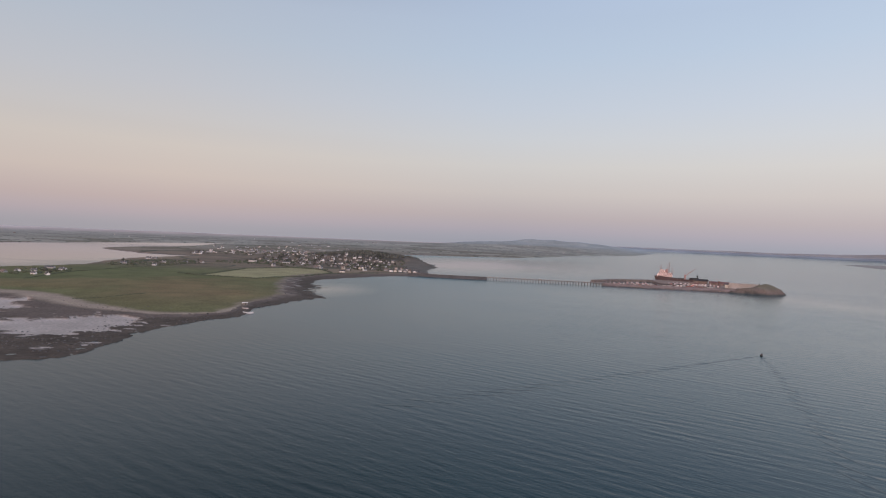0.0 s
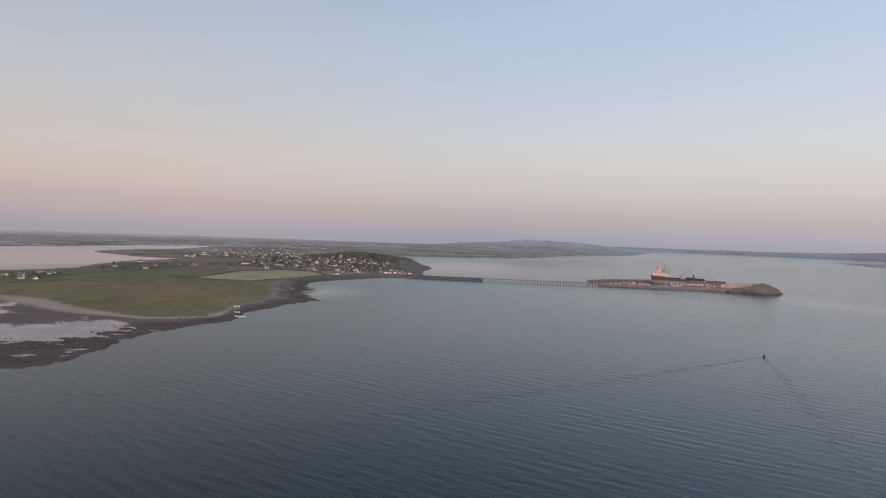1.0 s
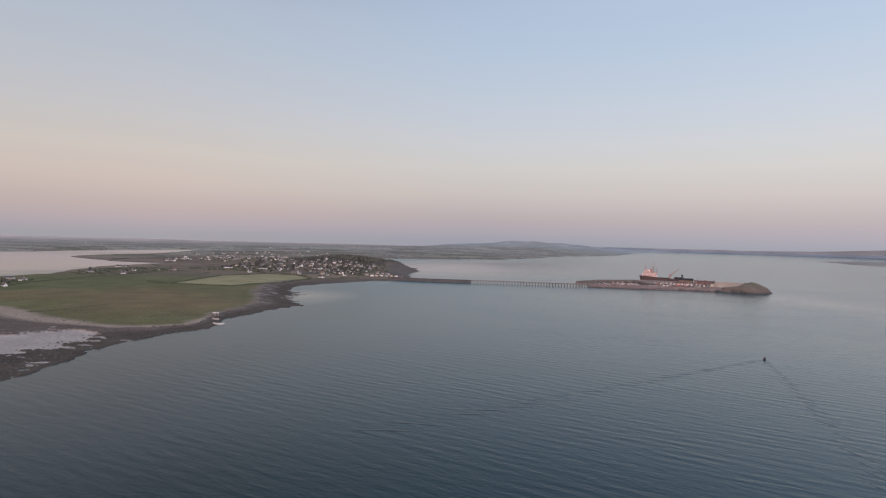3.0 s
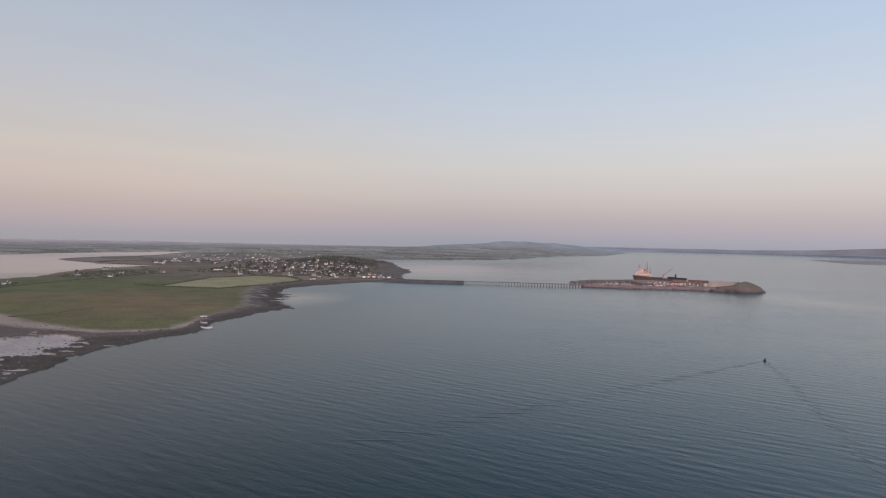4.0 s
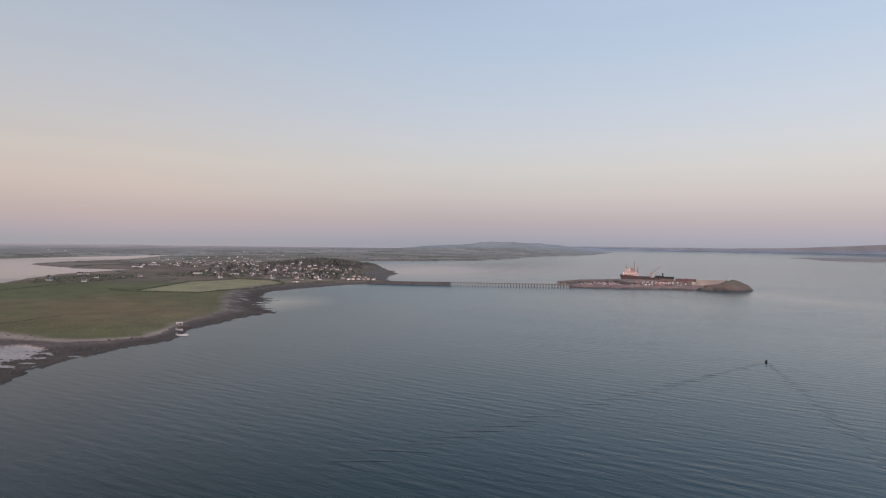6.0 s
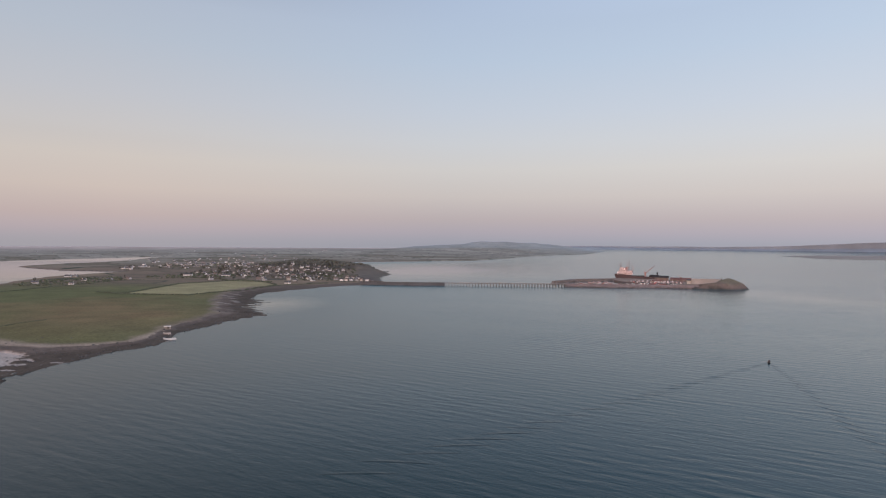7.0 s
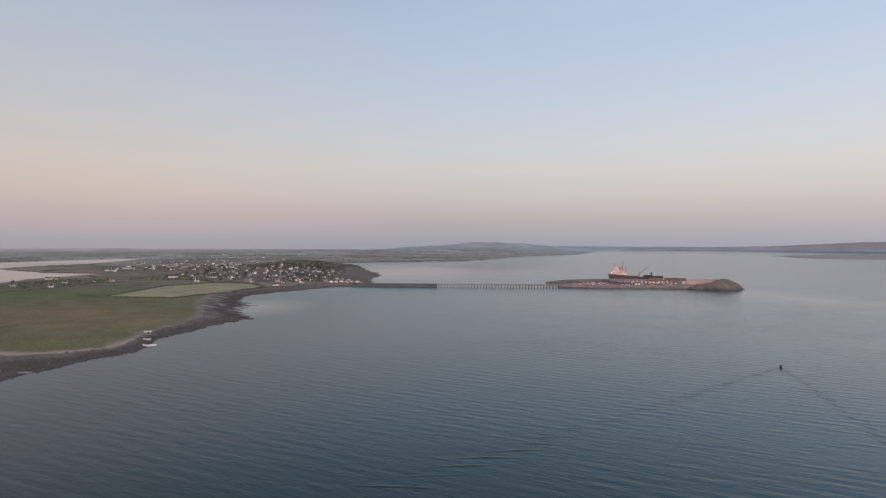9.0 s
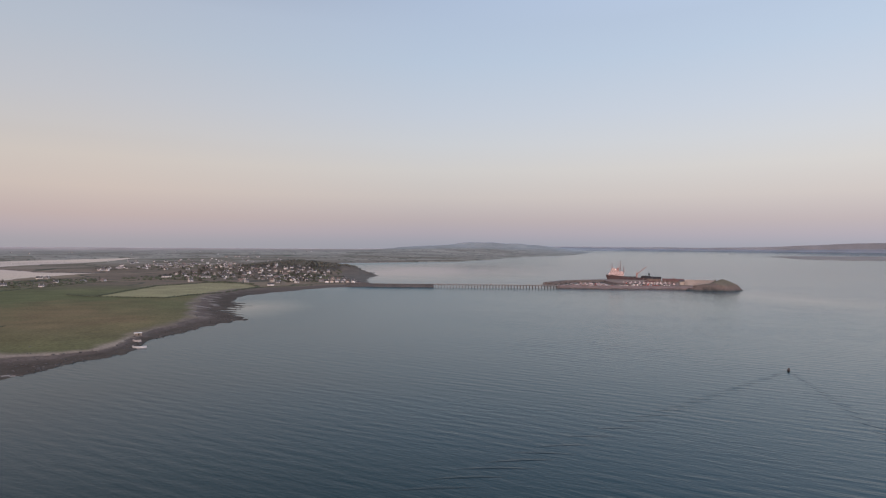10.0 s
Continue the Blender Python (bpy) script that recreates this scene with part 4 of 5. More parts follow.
def wood():
    r = random.Random(11)
    bm = bmesh.new()
    us, vs = [], []
    while len(us) < 620:
        x, y = r.uniform(-600, -215), r.uniform(1390, 1660)
        if float(hump(np.array(x), np.array(y), -350, 1525, 215, 90, 8)) > 0.38 + r.random() * 0.2:
            us.append(x)
            vs.append(y)
    zs = land(np.array(us), np.array(vs), False)
    for x, y, z in zip(us, vs, zs):
        clump(bm, r, x, y, z + 1.2, r.uniform(2.2, 4.2), 0.75)
    return tagged(new("woodland", finish("woodland", bm, LEAF)), "dark scrubby wood over the headland hill", "wood", kind="stuff")


wood()


def gardens():
    """Shrubs and garden hedges between the houses of the village."""
    r = random.Random(12)
    bm = bmesh.new()
    us, vs = [], []
    for cx, cy, rx, ry, n in ((-430, 1330, 180, 190, 330), (-640, 1690, 260, 250, 260), (-690, 1040, 70, 120, 170), (-680, 740, 40, 70, 80), (-560, 1190, 90, 60, 120), (-300, 1200, 60, 90, 60), (-345, 1310, 60, 45, 130)):
        for _ in range(n):
            a, q = r.uniform(0, math.tau), math.sqrt(r.random())
            us.append(cx + rx * q * math.cos(a))
            vs.append(cy + ry * q * math.sin(a))
    zs = land(np.array(us), np.array(vs), False)
    for x, y, z in zip(us, vs, zs):
        if z > 2.5 and all(abs(x - u) > 7 or abs(y - v) > 7 for u, v in taken):
            s = r.uniform(1.3, 2.9)
            clump(bm, r, x, y, z + s * 0.35, s, 0.7)
            clump(bm, r, x + r.uniform(-3, 3), y + r.uniform(-1, 1), z + s * 0.2, s * 0.75, 0.7)
    return tagged(new("shrubbery", finish("shrubbery", bm, HEDGE)), "dark garden shrubs between the village houses", "shrubs", kind="stuff")


gardens()


# ---------------- near shore: shelter, slip and boulders ----------------
def shelter():
    z = ground_at(-268, 537)
    th = empty("bathing_shelter", -268, 537, z - 0.1, 28)
    bm = bmesh.new()
    box(bm, 0, 0.9, -0.5, 4.2, 1.6, 2.3)
    part("back_room", bm, WHITEWASH, th)
    bm = bmesh.new()
    box(bm, 0, 0, 1.8, 5.4, 3.4, 0.35)
    part("flat_roof", bm, WHITE_PAINT, th, "white flat concrete roof")
    for x in (-2.3, 0, 2.3):
        bm = bmesh.new()
        box(bm, x, -1.3, -0.5, 0.25, 0.25, 2.3)
        part("post", bm, CONCRETE, th)
    bm = bmesh.new()
    box(bm, 0.4, 0.05, 0, 1.0, 0.1, 1.7)
    part("doorway", bm, GLASS, th, "dark doorway")
    return tagged(th, "white flat-roofed bathing shelter above the rocks", "shelter")


def curved_wall(name, label, cx, cy, radius, a0, a1, width, z0, z1, mat):
    bm = bmesh.new()
    strip(bm, [(cx + radius * math.cos(radians(a0 + (a1 - a0) * i / 10)), cy + radius * math.sin(radians(a0 + (a1 - a0) * i / 10))) for i in range(11)], width, z0, z1, 0.3)
    return tagged(new(name, finish(name, bm, mat)), label, "sea wall", kind="structure")


shelter()
curved_wall("sea_wall", "white concrete slip wall curving over the rocks", -246, 500, 4.8, 205, 340, 1.0, -0.5, 1.3, WHITEWASH)
curved_wall("sea_wall", "pale concrete terrace wall by the shelter", -258, 519, 3.2, 190, 330, 0.7, 0.0, 2.1, CONCRETE)


def boulder_mesh(seed):
    r = random.Random(seed)
    bm = bmesh.new()
    clump(bm, r, 0, 0, 0, 1.0, 0.6)
    return finish("boulder", bm, ARMOUR)


def boulders(name, label, count, spots, size, seed):
    """Loose rocks strewn round a few spots of the shore."""
    r = random.Random(seed)
    bm = bmesh.new()
    xs, ys = [], []
    for _ in range(count):
        cx, cy, rx, ry = r.choice(spots)
        xs.append(r.gauss(cx, rx))
        ys.append(r.gauss(cy, ry))
    zs = land(np.array(xs), np.array(ys), False)
    for x, y, z in zip(xs, ys, zs):
        if -0.6 < z < 3.2:
            clump(bm, r, x, y, z, size * r.uniform(0.4, 1.3), 0.55)
    return tagged(new(name, finish(name, bm, ROCK)), label, "rocks", kind="stuff")


boulders("shore_rocks", "dark wet rocks along the water's edge", 520, ((-246, 500, 7, 12), (-250, 545, 6, 22), (-240, 610, 7, 25), (-240, 660, 12, 20), (-275, 740, 14, 40), (-262, 440, 6, 22)), 0.9, 21)
boulders("reef_rocks", "seaweed-covered reef rocks among tidal pools", 380, ((-275, 330, 14, 20), (-285, 380, 12, 25), (-330, 320, 40, 15), (-370, 460, 40, 15), (-290, 430, 14, 22), (-330, 335, 30, 10)), 0.75, 22)


# ---------------- harbour buildings and gear ----------------
QUAY = 4.6


def shed(label, x, y, turn, length, depth, eaves, ridge, wall_mat, roof_mat, doors):
    th = empty("harbour_shed", x, y, QUAY, turn)
    l, d = length / 2, depth / 2
    bm = bmesh.new()
    v = [bm.verts.new(p) for p in ((-l, -d, -0.2), (l, -d, -0.2), (l, d, -0.2), (-l, d, -0.2), (-l, -d, eaves), (l, -d, eaves), (l, d, eaves), (-l, d, eaves), (-l, 0, ridge), (l, 0, ridge))]
    for q in ((3, 2, 1, 0), (0, 1, 5, 4), (2, 3, 7, 6), (1, 2, 6, 9, 5), (3, 0, 4, 8, 7), (4, 5, 9, 8), (6, 7, 8, 9)):
        bm.faces.new([v[i] for i in q])
    part("wall", bm, wall_mat, th)
    for s in (-1, 1):
        bm = bmesh.new()
        q = [bm.verts.new(p) for p in ((-l - 0.4, s * (d + 0.4), eaves - 0.1), (l + 0.4, s * (d + 0.4), eaves - 0.1), (l + 0.4, 0, ridge + 0.08), (-l - 0.4, 0, ridge + 0.08))]
        f = bm.faces.new(q)
        up = bmesh.ops.extrude_face_region(bm, geom=[f])["geom"]
        for e in up:
            if isinstance(e, bmesh.types.BMVert):
                e.co.z += 0.25
        part("roof_slope", bm, roof_mat, th)
    for i in range(doors):
        bm = bmesh.new()
        box(bm, -l + length * (i + 0.5) / doors, -d - 0.05, 0, 3.4, 0.14, min(3.6, eaves - 0.3))
        part("roller_door", bm, SPAR, th)
    return tagged(th, label, "shed")


shed("dark red-roofed quayside store with steel doors", 408, 1205, -22, 38, 12, 3.6, 6.6, TILE_ROOF, MAROON, 4)
shed("black-roofed cargo shed beside the ship", 377, 1222, -22, 26, 14, 6.0, 9.5, TILE_ROOF, BLACK_PAINT, 2)
shed("pale harbour office with a low grey roof", 397, 1128, -12, 15, 9, 6.2, 8.0, CREAM, SLATE, 1)
shed("small white ice house on the quay", 300, 1103, 5, 8, 5, 2.8, 4.2, WHITEWASH, SLATE, 1)
shed("low red shed on the inner quay", 345, 1160, -8, 18, 7, 3.0, 4.6, CREAM, MAROON, 3)


def retaining_wall():
    bm = bmesh.new()
    prism(bm, [(394, 1120), (444, 1110), (450, 1119), (400, 1132)], -0.5, 14.5, 0.6)
    return tagged(new("harbour_wall", finish("harbour_wall", bm, CONCRETE)), "pale high concrete storm wall by the islet", "wall", kind="structure")


retaining_wall()


def statue():
    z = ground_at(438, 1098)
    th = empty("monument", 438, 1098, z - 0.4)
    bm = bmesh.new()
    for k, (w, h0, h1) in enumerate(((3.4, 0, 0.9), (2.4, 0.9, 1.6))):
        box(bm, 0, 0, h0, w, w, h1 - h0, 0, 0.92)
    part("plinth", bm, STONE, th)
    bm = bmesh.new()
    tube(bm, (0, 0, 1.6), (0, 0, 4.6), 0.8, 0.45, 8)
    tube(bm, (0, 0, 4.6), (0, 0, 5.3), 0.32, 0.2, 8)
    part("figure", bm, BRONZE, th, "plain dark bronze figure")
    return tagged(th, "dark bronze statue on a stone plinth", "statue")


statue()


def quay_wall_course():
    """Low parapet along the outer quay."""
    bm = bmesh.new()
    strip(bm, [(161, 1087), (246, 1076.5), (316, 1082.5), (358, 1076.5), (392, 1067)], 0.9, 4.4, 5.7)
    return tagged(new("quay_parapet", finish("quay_parapet", bm, STONE)), "stone parapet along the outer quay", "wall", kind="structure")


quay_wall_course()


def rubble(label, pts, count, size, z0, z1, off, seed):
    """Rock armour at the foot of a quay: separate blocks sharing a few meshes."""
    r = random.Random(seed)
    th = empty("rock_armour", pts[0][0], pts[0][1], 0)
    kinds = [boulder_mesh(seed + k) for k in range(4)]
    lens = [math.hypot(b[0] - a[0], b[1] - a[1]) for a, b in zip(pts, pts[1:])]
    for i in range(count):
        t = r.random() * sum(lens)
        for (a, b), ln in zip(zip(pts, pts[1:]), lens):
            if t <= ln:
                break
            t -= ln
        k, u = min(t / ln, 1), r.random()
        nx, ny = (b[1] - a[1]) / ln, -(b[0] - a[0]) / ln
        o = new("boulder", kinds[r.randrange(4)])
        o.parent = th
        o.location = (a[0] + (b[0] - a[0]) * k + nx * off * u - pts[0][0], a[1] + (b[1] - a[1]) * k + ny * off * u - pts[0][1], z1 + (z0 - z1) * u)
        s = size * r.uniform(0.6, 1.3)
        o.scale = (s, s, s * r.uniform(0.7, 1.1))
        o.rotation_euler = (0, 0, r.uniform(0, 6.28))
    return tagged(th, label, "rock armour", kind="structure")


rubble("dark rock armour at the foot of the quay", [(158, 1085), (246, 1074), (316, 1080), (358, 1074), (393, 1064)], 260, 1.2, -0.4, 2.2, 4.0, 31)
rubble("dark rock armour of the marina breakwater", [(150, 1172), (158, 1168), (212, 1227), (322, 1285)], 200, 1.3, -0.3, 4.0, 4.5, 35)


def ship():
    """A cargo ship: high stern with the bridge tiers, derrick posts, one deck crane and dark holds forward."""
    ax, ay, bx, by = 313, 1311, 408, 1276
    length = math.hypot(bx - ax, by - ay)
    th = new("cargo_ship")
    th.matrix_basis = Matrix.Translation((ax, ay, 0)) @ Matrix.Rotation(math.atan2(by - ay, bx - ax), 4, "Z")
    rows = 18

    def section(u, z):
        """Half breadth of the hull at the share u of its length and the height z."""
        full = 8.0 * min(1, (u / 0.10) ** 0.5 * 0.25 + 0.75) * (1 if u < 0.72 else max(0.02, 1 - ((u - 0.72) / 0.28) ** 1.8))
        return full * (0.55 + 0.45 * min(1, max(0, (z + 4) / 5)))

    def sheer(u):
        return 8.6 + 4.6 * max(0.0, min(1.0, (0.46 - u) / 0.34)) + 2.2 * max(0, (u - 0.86) / 0.14)

    def shell(low, high):
        bm = bmesh.new()
        grid = []
        for i in range(rows + 1):
            u = i / rows
            ring = []
            for side in (1, -1):
                for k in ((low, high) if side == 1 else (high, low)):
                    z = sheer(u) if k is None else k
                    over = -3.0 * (max(z, 0) / 9) if i == 0 else (4.0 * (max(z, 0) / 11) if i == rows else 0)
                    ring.append(bm.verts.new((u * length + over, side * section(u, z), z)))
            grid.append(ring)
        for g0, g1 in zip(grid, grid[1:]):
            for k in range(len(g0)):
                bm.faces.new((g0[k], g0[(k + 1) % len(g0)], g1[(k + 1) % len(g0)], g1[k]))
        bm.faces.new(grid[0])
        bm.faces.new(grid[-1][::-1])
        return bm

    part("lower_hull", shell(-3.5, 2.2), RED_PAINT, th, "red anti-fouling lower hull")
    part("hull", shell(2.2, None), SHIP_SIDE, th, "dark maroon hull side")
    for side in (-1, 1):
        bm = bmesh.new()
        box(bm, 15, side * 7.2, 14.1, 34, 0.12, 0.12)
        for i in range(12):
            box(bm, -1 + i * 2.9, side * 7.2, 12.6, 0.1, 0.1, 1.6)
        part("stern_rail", bm, ORANGE_PAINT, th)
    # tiers from the poop up: middle, height, length, breadth, height of the tier
    tiers = [(17, 12.2, 31, 14.5, 3.6), (17, 15.8, 28, 14, 3.0), (13, 18.8, 17, 13, 3.0), (27, 18.8, 7, 11, 2.2), (12, 21.8, 12, 12.5, 2.8), (11, 24.6, 8, 15, 3.0)]
    for k, (x, z, ln, wd, hi) in enumerate(tiers):
        top = k == len(tiers) - 1
        bm = bmesh.new()
        box(bm, x, 0, z, ln, wd, hi - 0.25, 0, 0.98)
        box(bm, x, 0, z + hi - 0.25, ln + 0.9, wd + 0.7, 0.25)
        tier = part("bridge" if top else "deckhouse_tier", bm, SHIP_CREAM, th, "wheelhouse with dark windows" if top else "")
        n = max(3, round(ln / 3.2))
        for j in range(n):
            bm = bmesh.new()
            box(bm, x - ln * 0.42 + ln * 0.84 * j / (n - 1), -wd / 2 - 0.02, z + hi * 0.38, 1.5, 0.16, 1.1)
            part("window", bm, GLASS, tier)
    bm = bmesh.new()
    box(bm, 20, 0, 18.5, 5.0, 4.8, 9.0, 0, 0.82)
    box(bm, 20, 0, 27.5, 4.2, 4.2, 1.0, 0, 0.9)
    part("funnel", bm, ORANGE_PAINT, th, "orange funnel")

    def derrick(x, foot, top, lean, reach):
        """A braced pair of posts with a crosstree and a boom topped up beside it."""
        bm = bmesh.new()
        for y in (-1.5, 1.5):
            tube(bm, (x, y, foot), (x, y * 0.5, top), 0.62, 0.38, 8)
        n = max(3, int((top - foot) / 3.2))
        for q in range(n):
            z0, z1 = foot + (top - foot) * q / n, foot + (top - foot) * (q + 1) / n
            tube(bm, (x, -1.4 if q % 2 else 1.4, z0), (x, 1.2 if q % 2 else -1.2, z1), 0.2, 0.2, 4)
        tube(bm, (x, -3.2, top - 2.2), (x, 3.2, top - 2.2), 0.3, 0.3)
        tube(bm, (x - 1.8, 0, top), (x + 1.8, 0, top), 0.3, 0.3)
        post = part("mast", bm, SPAR, th, "dull red braced derrick post")
        bm = bmesh.new()
        tube(bm, (x + 0.6, 0, foot + 2), (x + lean, reach, top - 4), 0.42, 0.26)
        part("boom", bm, ORANGE_PAINT, post)
        bm = bmesh.new()
        tube(bm, (x, 0, top - 0.5), (x + lean, reach, top - 4), 0.12, 0.12, 4)
        part("stay", bm, STEEL, post)

    derrick(8.5, 26, 37, -4.5, -2)
    derrick(25, 20.5, 43, -5.5, 1)
    derrick(31, 14, 31, 4.0, -2)
    for x, y in ((3, -7.3), (16, -7.2)):
        bm = bmesh.new()
        bmesh.ops.create_uvsphere(bm, u_segments=8, v_segments=6, radius=0.5, matrix=Matrix.Translation((x, y - 0.4, 24 if x > 9 else 17)))
        part("floodlight", bm, LAMP_GLOW, th, "lit deck floodlight")
    # the deck crane amidships, its lattice jib raised
    x, foot, reach, lift = 58.0, 8.5, 19.0, 15.5
    bm = bmesh.new()
    tube(bm, (x, 0, foot), (x, 0, 15), 1.5, 1.3, 10)
    box(bm, x, 0, 15, 3.6, 3.4, 3.2, 0, 0.9)
    tube(bm, (x - 1, 0, 18), (x - 1.6, 0, 22.5), 0.35, 0.3)
    crane = part("deck_crane", bm, ORANGE_PAINT, th, "orange deck crane")
    bm = bmesh.new()
    for y in (-1, 1):
        for z in (0, 1.5):
            tube(bm, (x + 1, y, 16 + z), (x + reach, y * 0.3, 16 + lift + z * 0.3), 0.36, 0.24)
    for q in range(9):
        f, g = (q + 0.2) / 9, (q + 0.9) / 9
        tube(bm, (x + 1 + (reach - 1) * f, -1 + 0.7 * f, 16 + lift * f), (x + 1 + (reach - 1) * g, 1 - 0.7 * g, 17.2 + lift * g), 0.18, 0.18, 4)
    part("jib", bm, ORANGE_PAINT, crane)
    bm = bmesh.new()
    tube(bm, (x - 1.6, 0, 22.5), (x + reach, 0, 16 + lift), 0.12, 0.12, 4)
    part("stay", bm, STEEL, crane)
    for hx in (38, 46, 53):
        bm = bmesh.new()
        box(bm, hx, 0, 8.4, 6.4, 12, 2.2, 0, 0.96)
        part("hatch_cover", bm, BLACK_PAINT, th)
    bm = bmesh.new()
    prism(bm, [(66, -6), (97, -4.2), (97, 4.2), (66, 6)], 8.2, 11.2, 0.0)
    box(bm, 76, 0, 11.2, 20, 9, 1.6, 0, 0.8)
    cargo = part("deck_cargo", bm, BLACK_PAINT, th, "tall black deck load")
    bm = bmesh.new()
    tube(bm, (82, 0, 12.6), (82, 0, 15.4), 1.0, 0.9, 8)
    tube(bm, (82, 0, 15.4), (82, 0, 18.4), 1.9, 1.5, 10)
    part("ventilator", bm, BLACK_PAINT, cargo, "black cowl standing on the load")
    return tagged(th, "dark maroon cargo ship with orange crane moored at the quay", "ship")


ship()


def harbour_crane():
    th = empty("harbour_crane", 386, 1148, QUAY)

    bm = bmesh.new()
    box(bm, 0, 0, 0, 5, 5, 2.2)
    part("carriage", bm, MAROON, th)
    bm = bmesh.new()
    tube(bm, (0, 0, 2.2), (0, 0, 8), 0.9, 0.8, 8)
    box(bm, 0.4, 0, 8, 3, 2.6, 2.6)
    part("tower", bm, MAROON, th)
    bm = bmesh.new()
    tube(bm, (0, 0, 9.5), (-7, -4, 15), 0.35, 0.2)
    part("jib", bm, ORANGE_PAINT, th)
    return tagged(th, "small maroon mobile crane on the quay", "crane")


harbour_crane()


def lamp_post():
    th = empty("street_lamp", 175, 1095, QUAY)
    bm = bmesh.new()
    tube(bm, (0, 0, -0.1), (0, 0, 8), 0.12, 0.08)
    part("pole", bm, STEEL, th)
    bm = bmesh.new()
    tube(bm, (0, 0, 8), (0, -1.4, 8.3), 0.07, 0.06, 5)
    part("arm", bm, STEEL, th)
    bm = bmesh.new()
    box(bm, 0, -1.6, 8.2, 0.3, 0.8, 0.18)
    part("lantern", bm, GREY_RENDER, th)
    return tagged(th, "grey steel lamp post on the quay", "street lamp", "lamps on the quay")


post = lamp_post()
for x, y in ((215, 1092), (255, 1088), (295, 1092), (335, 1094), (370, 1092), (330, 1140), (345, 1190), (400, 1160)):
    copy_thing(post, pose(x, y, QUAY, 0, 0, rng.uniform(-20, 20)))


def yacht(name, label, length, hull_mat, mast_high, seed):
    th = empty(name, 0, 0, 0)
    tagged(th, label, "boat", "boats in the marina")
    bm = bmesh.new()
    n = 7
    grid = []
    for i in range(n):
        u = i / (n - 1)
        half = length * 0.16 * (0.75 + 0.6 * u - 1.3 * u ** 3 + 0.001)
        half = max(half, 0.05)
        top = 1.0 + 0.5 * u
        grid.append([bm.verts.new((length * (u - 0.5), y, z)) for y, z in ((-half, top), (-half * 0.6, -0.35), (half * 0.6, -0.35), (half, top))])
    for a, b in zip(grid, grid[1:]):
        for k in range(4):
            bm.faces.new((a[k], a[(k + 1) % 4], b[(k + 1) % 4], b[k]))
    bm.faces.new(grid[0])
    bm.faces.new(grid[-1][::-1])
    part("hull", bm, hull_mat, th)
    bm = bmesh.new()
    box(bm, length * 0.02, 0, 1.1, length * 0.42, length * 0.19, 0.9, 0, 0.85)
    cabin = part("cabin", bm, BOAT_PAINT, th)
    bm = bmesh.new()
    box(bm, length * 0.02, 0, 1.45, length * 0.3, length * 0.195, 0.3)
    part("window", bm, GLASS, cabin)
    if mast_high:
        bm = bmesh.new()
        tube(bm, (length * 0.08, 0, 1.2), (length * 0.08, 0, mast_high), 0.11, 0.07, 5)
        part("mast", bm, STEEL, th)
        bm = bmesh.new()
        tube(bm, (length * 0.08, 0, 2.7), (-length * 0.35, 0, 2.6), 0.16, 0.14, 5)
        part("boom", bm, BOAT_PAINT, th, "boom with furled pale sail")
    return th


BOATS = [yacht("sailing_yacht", "white sailing yacht with a bare mast at its berth", 10.0, BOAT_PAINT, 13.5, 1), yacht("motor_cruiser", "white motor cruiser at its berth", 8.5, BOAT_PAINT, 0, 2),
         yacht("fishing_boat", "red-hulled fishing boat with a short mast", 11.0, RED_PAINT, 7.0, 3), yacht("sailing_yacht", "dark-hulled sailing yacht at its berth", 9.0, BLACK_PAINT, 12.0, 4)]


def pontoon(x, y, turn, length):
    th = empty("pontoon", x, y, 0, turn)
    bm = bmesh.new()
    box(bm, 0, 0, -0.2, length, 2.4, 0.75)
    part("walkway", bm, CONCRETE, th)
    for k in range(3):
        bm = bmesh.new()
        tube(bm, (length * (k / 2 - 0.5) * 0.9, 1.4, -2.5), (length * (k / 2 - 0.5) * 0.9, 1.4, 3.6), 0.22, 0.22)
        part("mooring_pile", bm, STEEL, th)
    return tagged(th, "grey floating marina pontoon", "pontoon", "pontoons in the marina")


boats_used = set()
for row, (x0, y0, n) in enumerate(((170, 1132, 12), (182, 1158, 10), (204, 1184, 8), (228, 1208, 5))):
    pontoon(x0 + n * 4.6, y0, 4, n * 9.2)
    for i in range(n):
        for side in (-1, 1):
            if rng.random() < 0.22:
                continue
            kind = rng.choice((0, 0, 1, 2, 2, 3))
            m = pose(x0 + i * 9.2 + 3, y0 + side * 7.4 + i * 0.6, 0, 0, 0, 94 if side > 0 else -86)
            if kind in boats_used:
                copy_thing(BOATS[kind], m)
            else:
                boats_used.add(kind)
                BOATS[kind].matrix_basis = m


def car(paint, label):
    th = empty("car", 0, 0, 0)
    tagged(th, label, "car", "cars parked on the quay")
    bm = bmesh.new()
    box(bm, 0, 0, 0.32, 4.3, 1.75, 0.62, 0, 0.97)
    body = part("body", bm, paint, th)
    bm = bmesh.new()
    box(bm, -0.2, 0, 0.92, 2.5, 1.6, 0.58, 0, 0.8)
    part("cabin", bm, GLASS, th, "dark glazed cabin")
    bm = bmesh.new()
    box(bm, -0.25, 0, 1.50, 1.9, 1.25, 0.06)
    part("roof", bm, paint, th)
    for x in (-1.35, 1.35):
        for y in (-0.85, 0.85):
            bm = bmesh.new()
            tube(bm, (x, y - 0.1, 0.32), (x, y + 0.1, 0.32), 0.32, 0.32, 10)
            part("wheel", bm, RUBBER, th)
    return th


CARS = [car(WHITE_PAINT, "white car parked on the quay"), car(RED_PAINT, "red car parked on the quay"), car(STEEL, "silver car parked on the quay")]
cars_used = set()
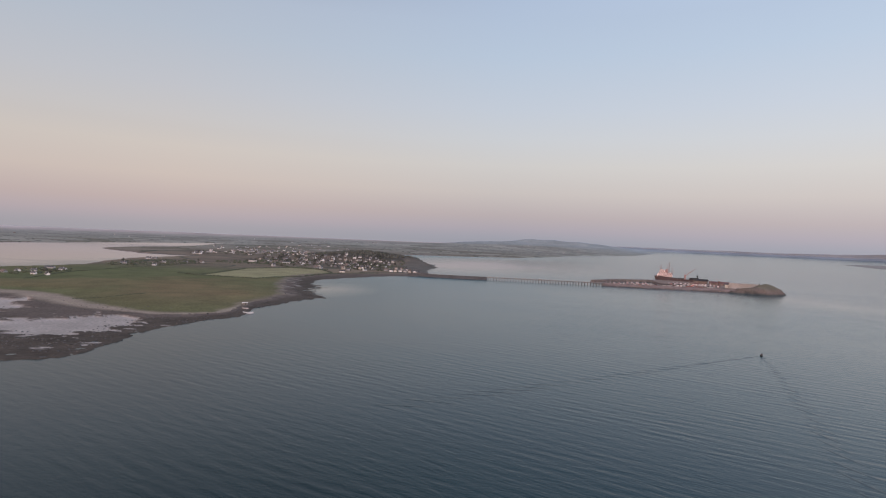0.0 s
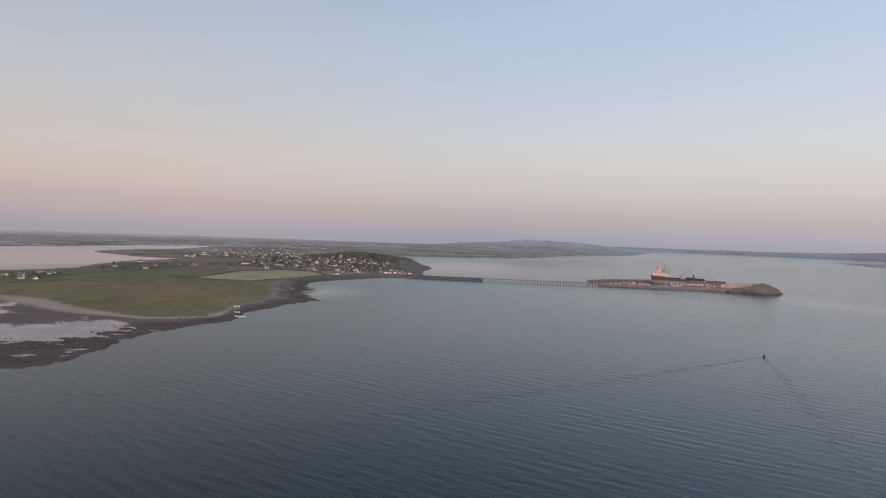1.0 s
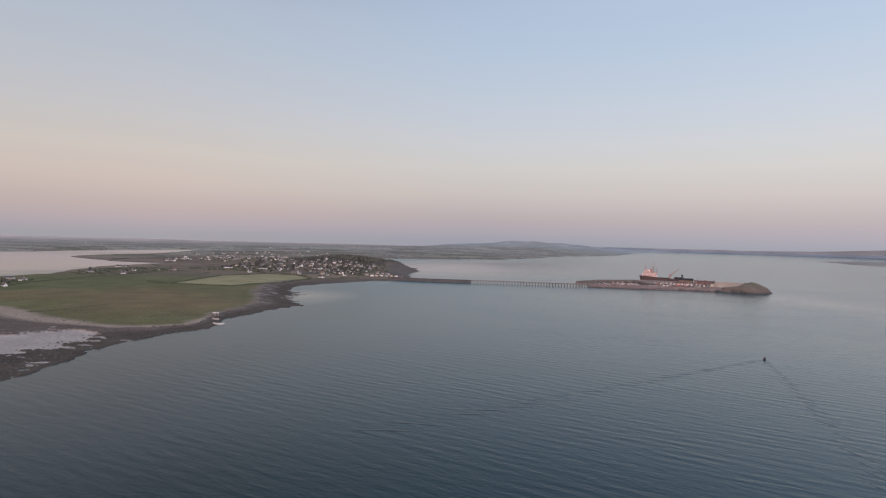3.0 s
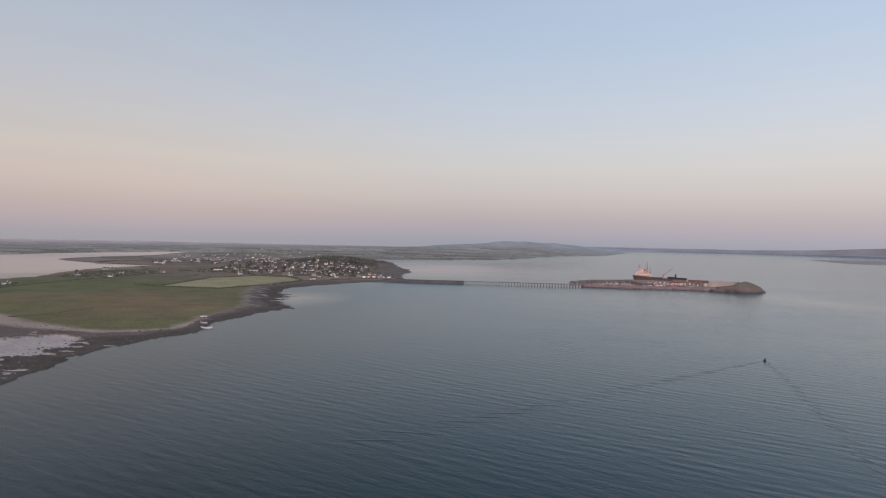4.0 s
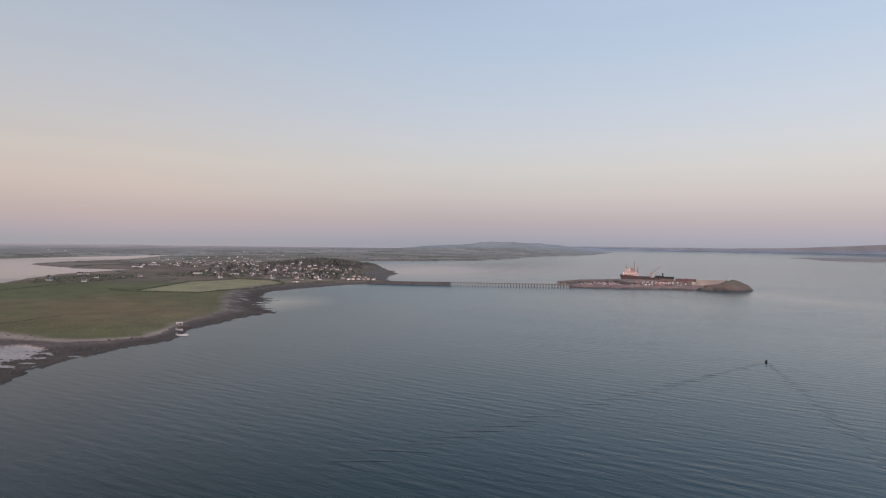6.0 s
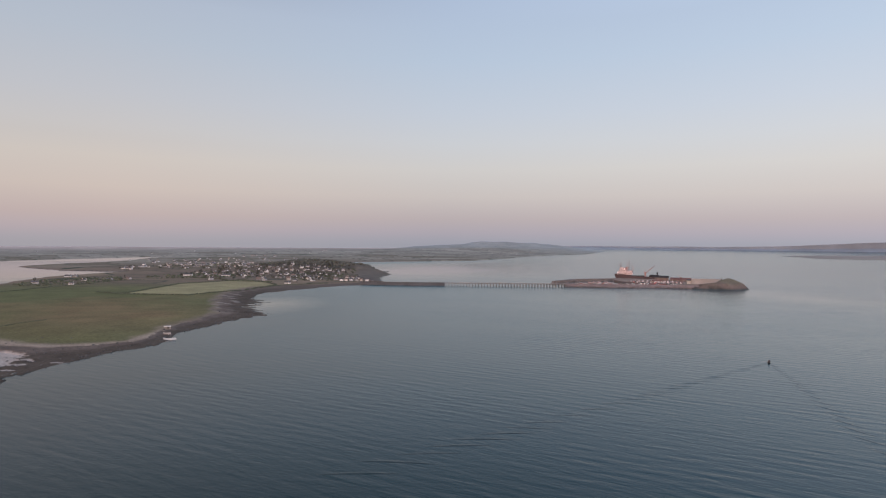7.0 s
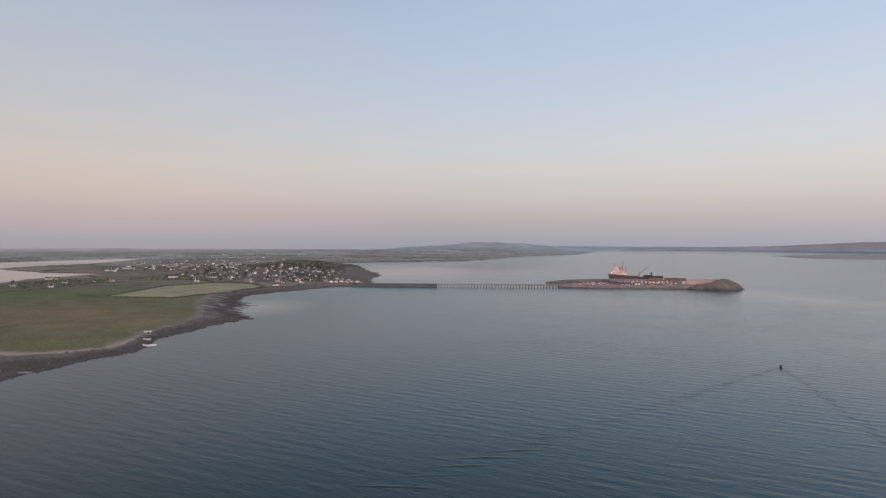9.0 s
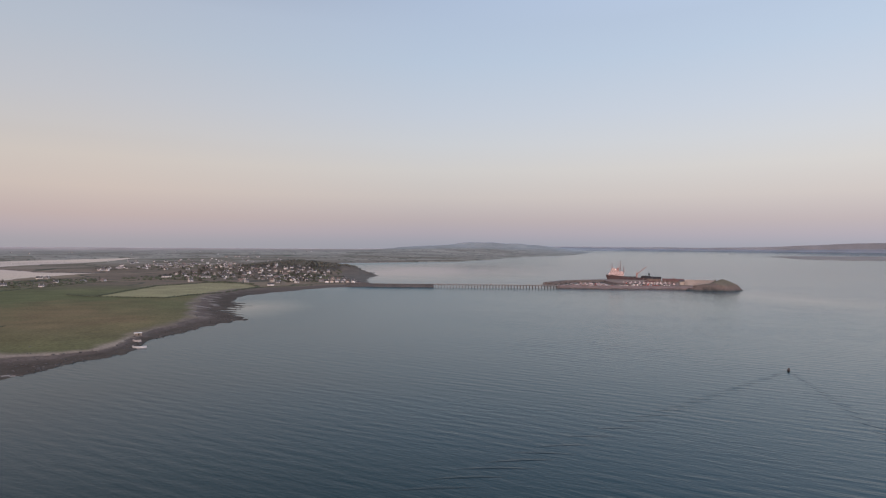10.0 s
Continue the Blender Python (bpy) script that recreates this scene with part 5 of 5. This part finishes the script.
for i in range(34):
    kind = rng.choice((0, 0, 1, 2, 2))
    x = 205 + i * 5.2 if i < 30 else 340 + (i - 30) * 7
    y = (1095 if i < 18 else 1112 + (i - 18) * 0.4) + rng.uniform(-1, 1) + (i >= 30) * 22
    m = pose(x + rng.uniform(-1, 1), y, QUAY, 0, 0, 90 + rng.uniform(-6, 6))
    if kind in cars_used:
        copy_thing(CARS[kind], m)
    else:
        cars_used.add(kind)
        CARS[kind].matrix_basis = m


def cradle():
    th = empty("boat_cradle", 0, 0, 0)
    bm = bmesh.new()
    for x in (-2.2, 2.2):
        box(bm, x, 0, 0, 0.25, 2.6, 0.5)
        for y in (-1.2, 1.2):
            tube(bm, (x, y, 0.2), (x, y * 0.75, 1.0), 0.09, 0.09, 5)
    part("frame", bm, STEEL, th)
    return tagged(th, "steel cradle under a boat laid up ashore", "boat cradle", "cradles on the quay")


first_cradle = cradle()
for i in range(38):
    x, y = 300 + (i % 10) * 8.5 + rng.uniform(-1, 1), 1114 + (i // 10) * 19 + rng.uniform(-2, 2) + (i % 10) * 1.2
    m = pose(x, y, QUAY, 0, 0, 80 + rng.uniform(-12, 12))
    if i:
        copy_thing(first_cradle, m)
    else:
        first_cradle.matrix_basis = m
    copy_thing(BOATS[rng.choice((1, 1, 0, 2, 3))], pose(x, y, QUAY + 0.84, 0, 0, 80))
for i in range(40):
    copy_thing(CARS[rng.choice((0, 0, 1, 2))], pose(180 + i * 4.6 + rng.uniform(-1, 1), 1100.5 + (0.0 if i < 18 else 2.5) + rng.uniform(-0.6, 0.6), QUAY, 0, 0, 90 + rng.uniform(-6, 6)))


# ---------------- on the water ----------------
def motor_boat():
    th = empty("motor_boat", 163, 441, 0, 55)
    th.scale = (0.8, 0.8, 0.8)
    bm = bmesh.new()
    grid = []
    for i in range(7):
        u = i / 6
        half = max(0.05, 1.05 * (0.85 + 0.5 * u - 1.34 * u ** 3))
        grid.append([bm.verts.new((5.0 * (u - 0.5), y, z)) for y, z in ((-half, 0.6 + 0.35 * u), (-half * 0.6, -0.3), (half * 0.6, -0.3), (half, 0.75 + 0.35 * u))])
    for a, b in zip(grid, grid[1:]):
        for k in range(4):
            bm.faces.new((a[k], a[(k + 1) % 4], b[(k + 1) % 4], b[k]))
    bm.faces.new(grid[0])
    bm.faces.new(grid[-1][::-1])
    part("hull", bm, BLACK_PAINT, th, "dark hull")
    bm = bmesh.new()
    box(bm, 0.4, 0, 0.7, 1.6, 1.3, 1.3, 0, 0.85)
    part("wheelhouse", bm, SLATE, th)
    bm = bmesh.new()
    box(bm, -3.1, 0, 0.1, 0.5, 0.5, 1.2)
    part("outboard_motor", bm, BLACK_PAINT, th)
    return tagged(th, "small dark motor boat on the calm bay", "boat")


motor_boat()


def wake():
    """Two arms of short crests that open behind the boat."""
    r = random.Random(5)
    th = empty("wake", 163, 441, 0)
    for arm, crest in ((218.6, 181.0), (254.0, 290.0)):
        c, s = math.cos(radians(arm)), math.sin(radians(arm))
        d = 4.0
        while d < 300:
            long, wide = 2.8 + d * 0.045, 0.6 + d * 0.003
            high = 0.17 * min(1, 0.45 + d / 110) * math.exp(-d / 420) * r.uniform(0.65, 1.15)
            a = radians(crest + r.uniform(-6, 6))
            u, v = Vector((math.cos(a), math.sin(a), 0)), Vector((-math.sin(a), math.cos(a), 0))
            mid = Vector((c * d, s * d, 0)) + u * r.uniform(-0.8, 0.8)
            grid = []
            bm = bmesh.new()
            for i in range(9):
                t = i / 4 - 1
                swell = (1 - t * t)
                grid.append([bm.verts.new(mid + u * (t * long) + v * (w * wide * (0.35 + 0.65 * swell) + 0.25 * long * t * t * 0.3) + Vector((0, 0, -0.015 + high * swell * k)))
                             for w, k in ((-1, 0), (-0.6, 0.35), (-0.2, 0.95), (0.2, 0.95), (0.6, 0.35), (1, 0))])
            for g0, g1 in zip(grid, grid[1:]):
                for k in range(5):
                    bm.faces.new((g0[k], g0[k + 1], g1[k + 1], g1[k]))
            part("crest", bm, WATER, th, "", True)
            d += min(4.0 + d * 0.06, 13) * r.uniform(0.8, 1.25)
    return tagged(th, "spreading ripples of the boat's wake on the bay", "wake")


wake()


def buoy():
    th = empty("buoy", 323, 866, 0)
    bm = bmesh.new()
    tube(bm, (0, 0, -0.5), (0, 0, 0.6), 0.7, 0.6, 10)
    part("float", bm, SHIP_SIDE, th)
    bm = bmesh.new()
    tube(bm, (0, 0, 0.6), (0, 0, 2.0), 0.2, 0.08, 6)
    part("topmark", bm, SHIP_SIDE, th)
    return tagged(th, "small dark red mooring buoy on the water", "buoy")


buoy()
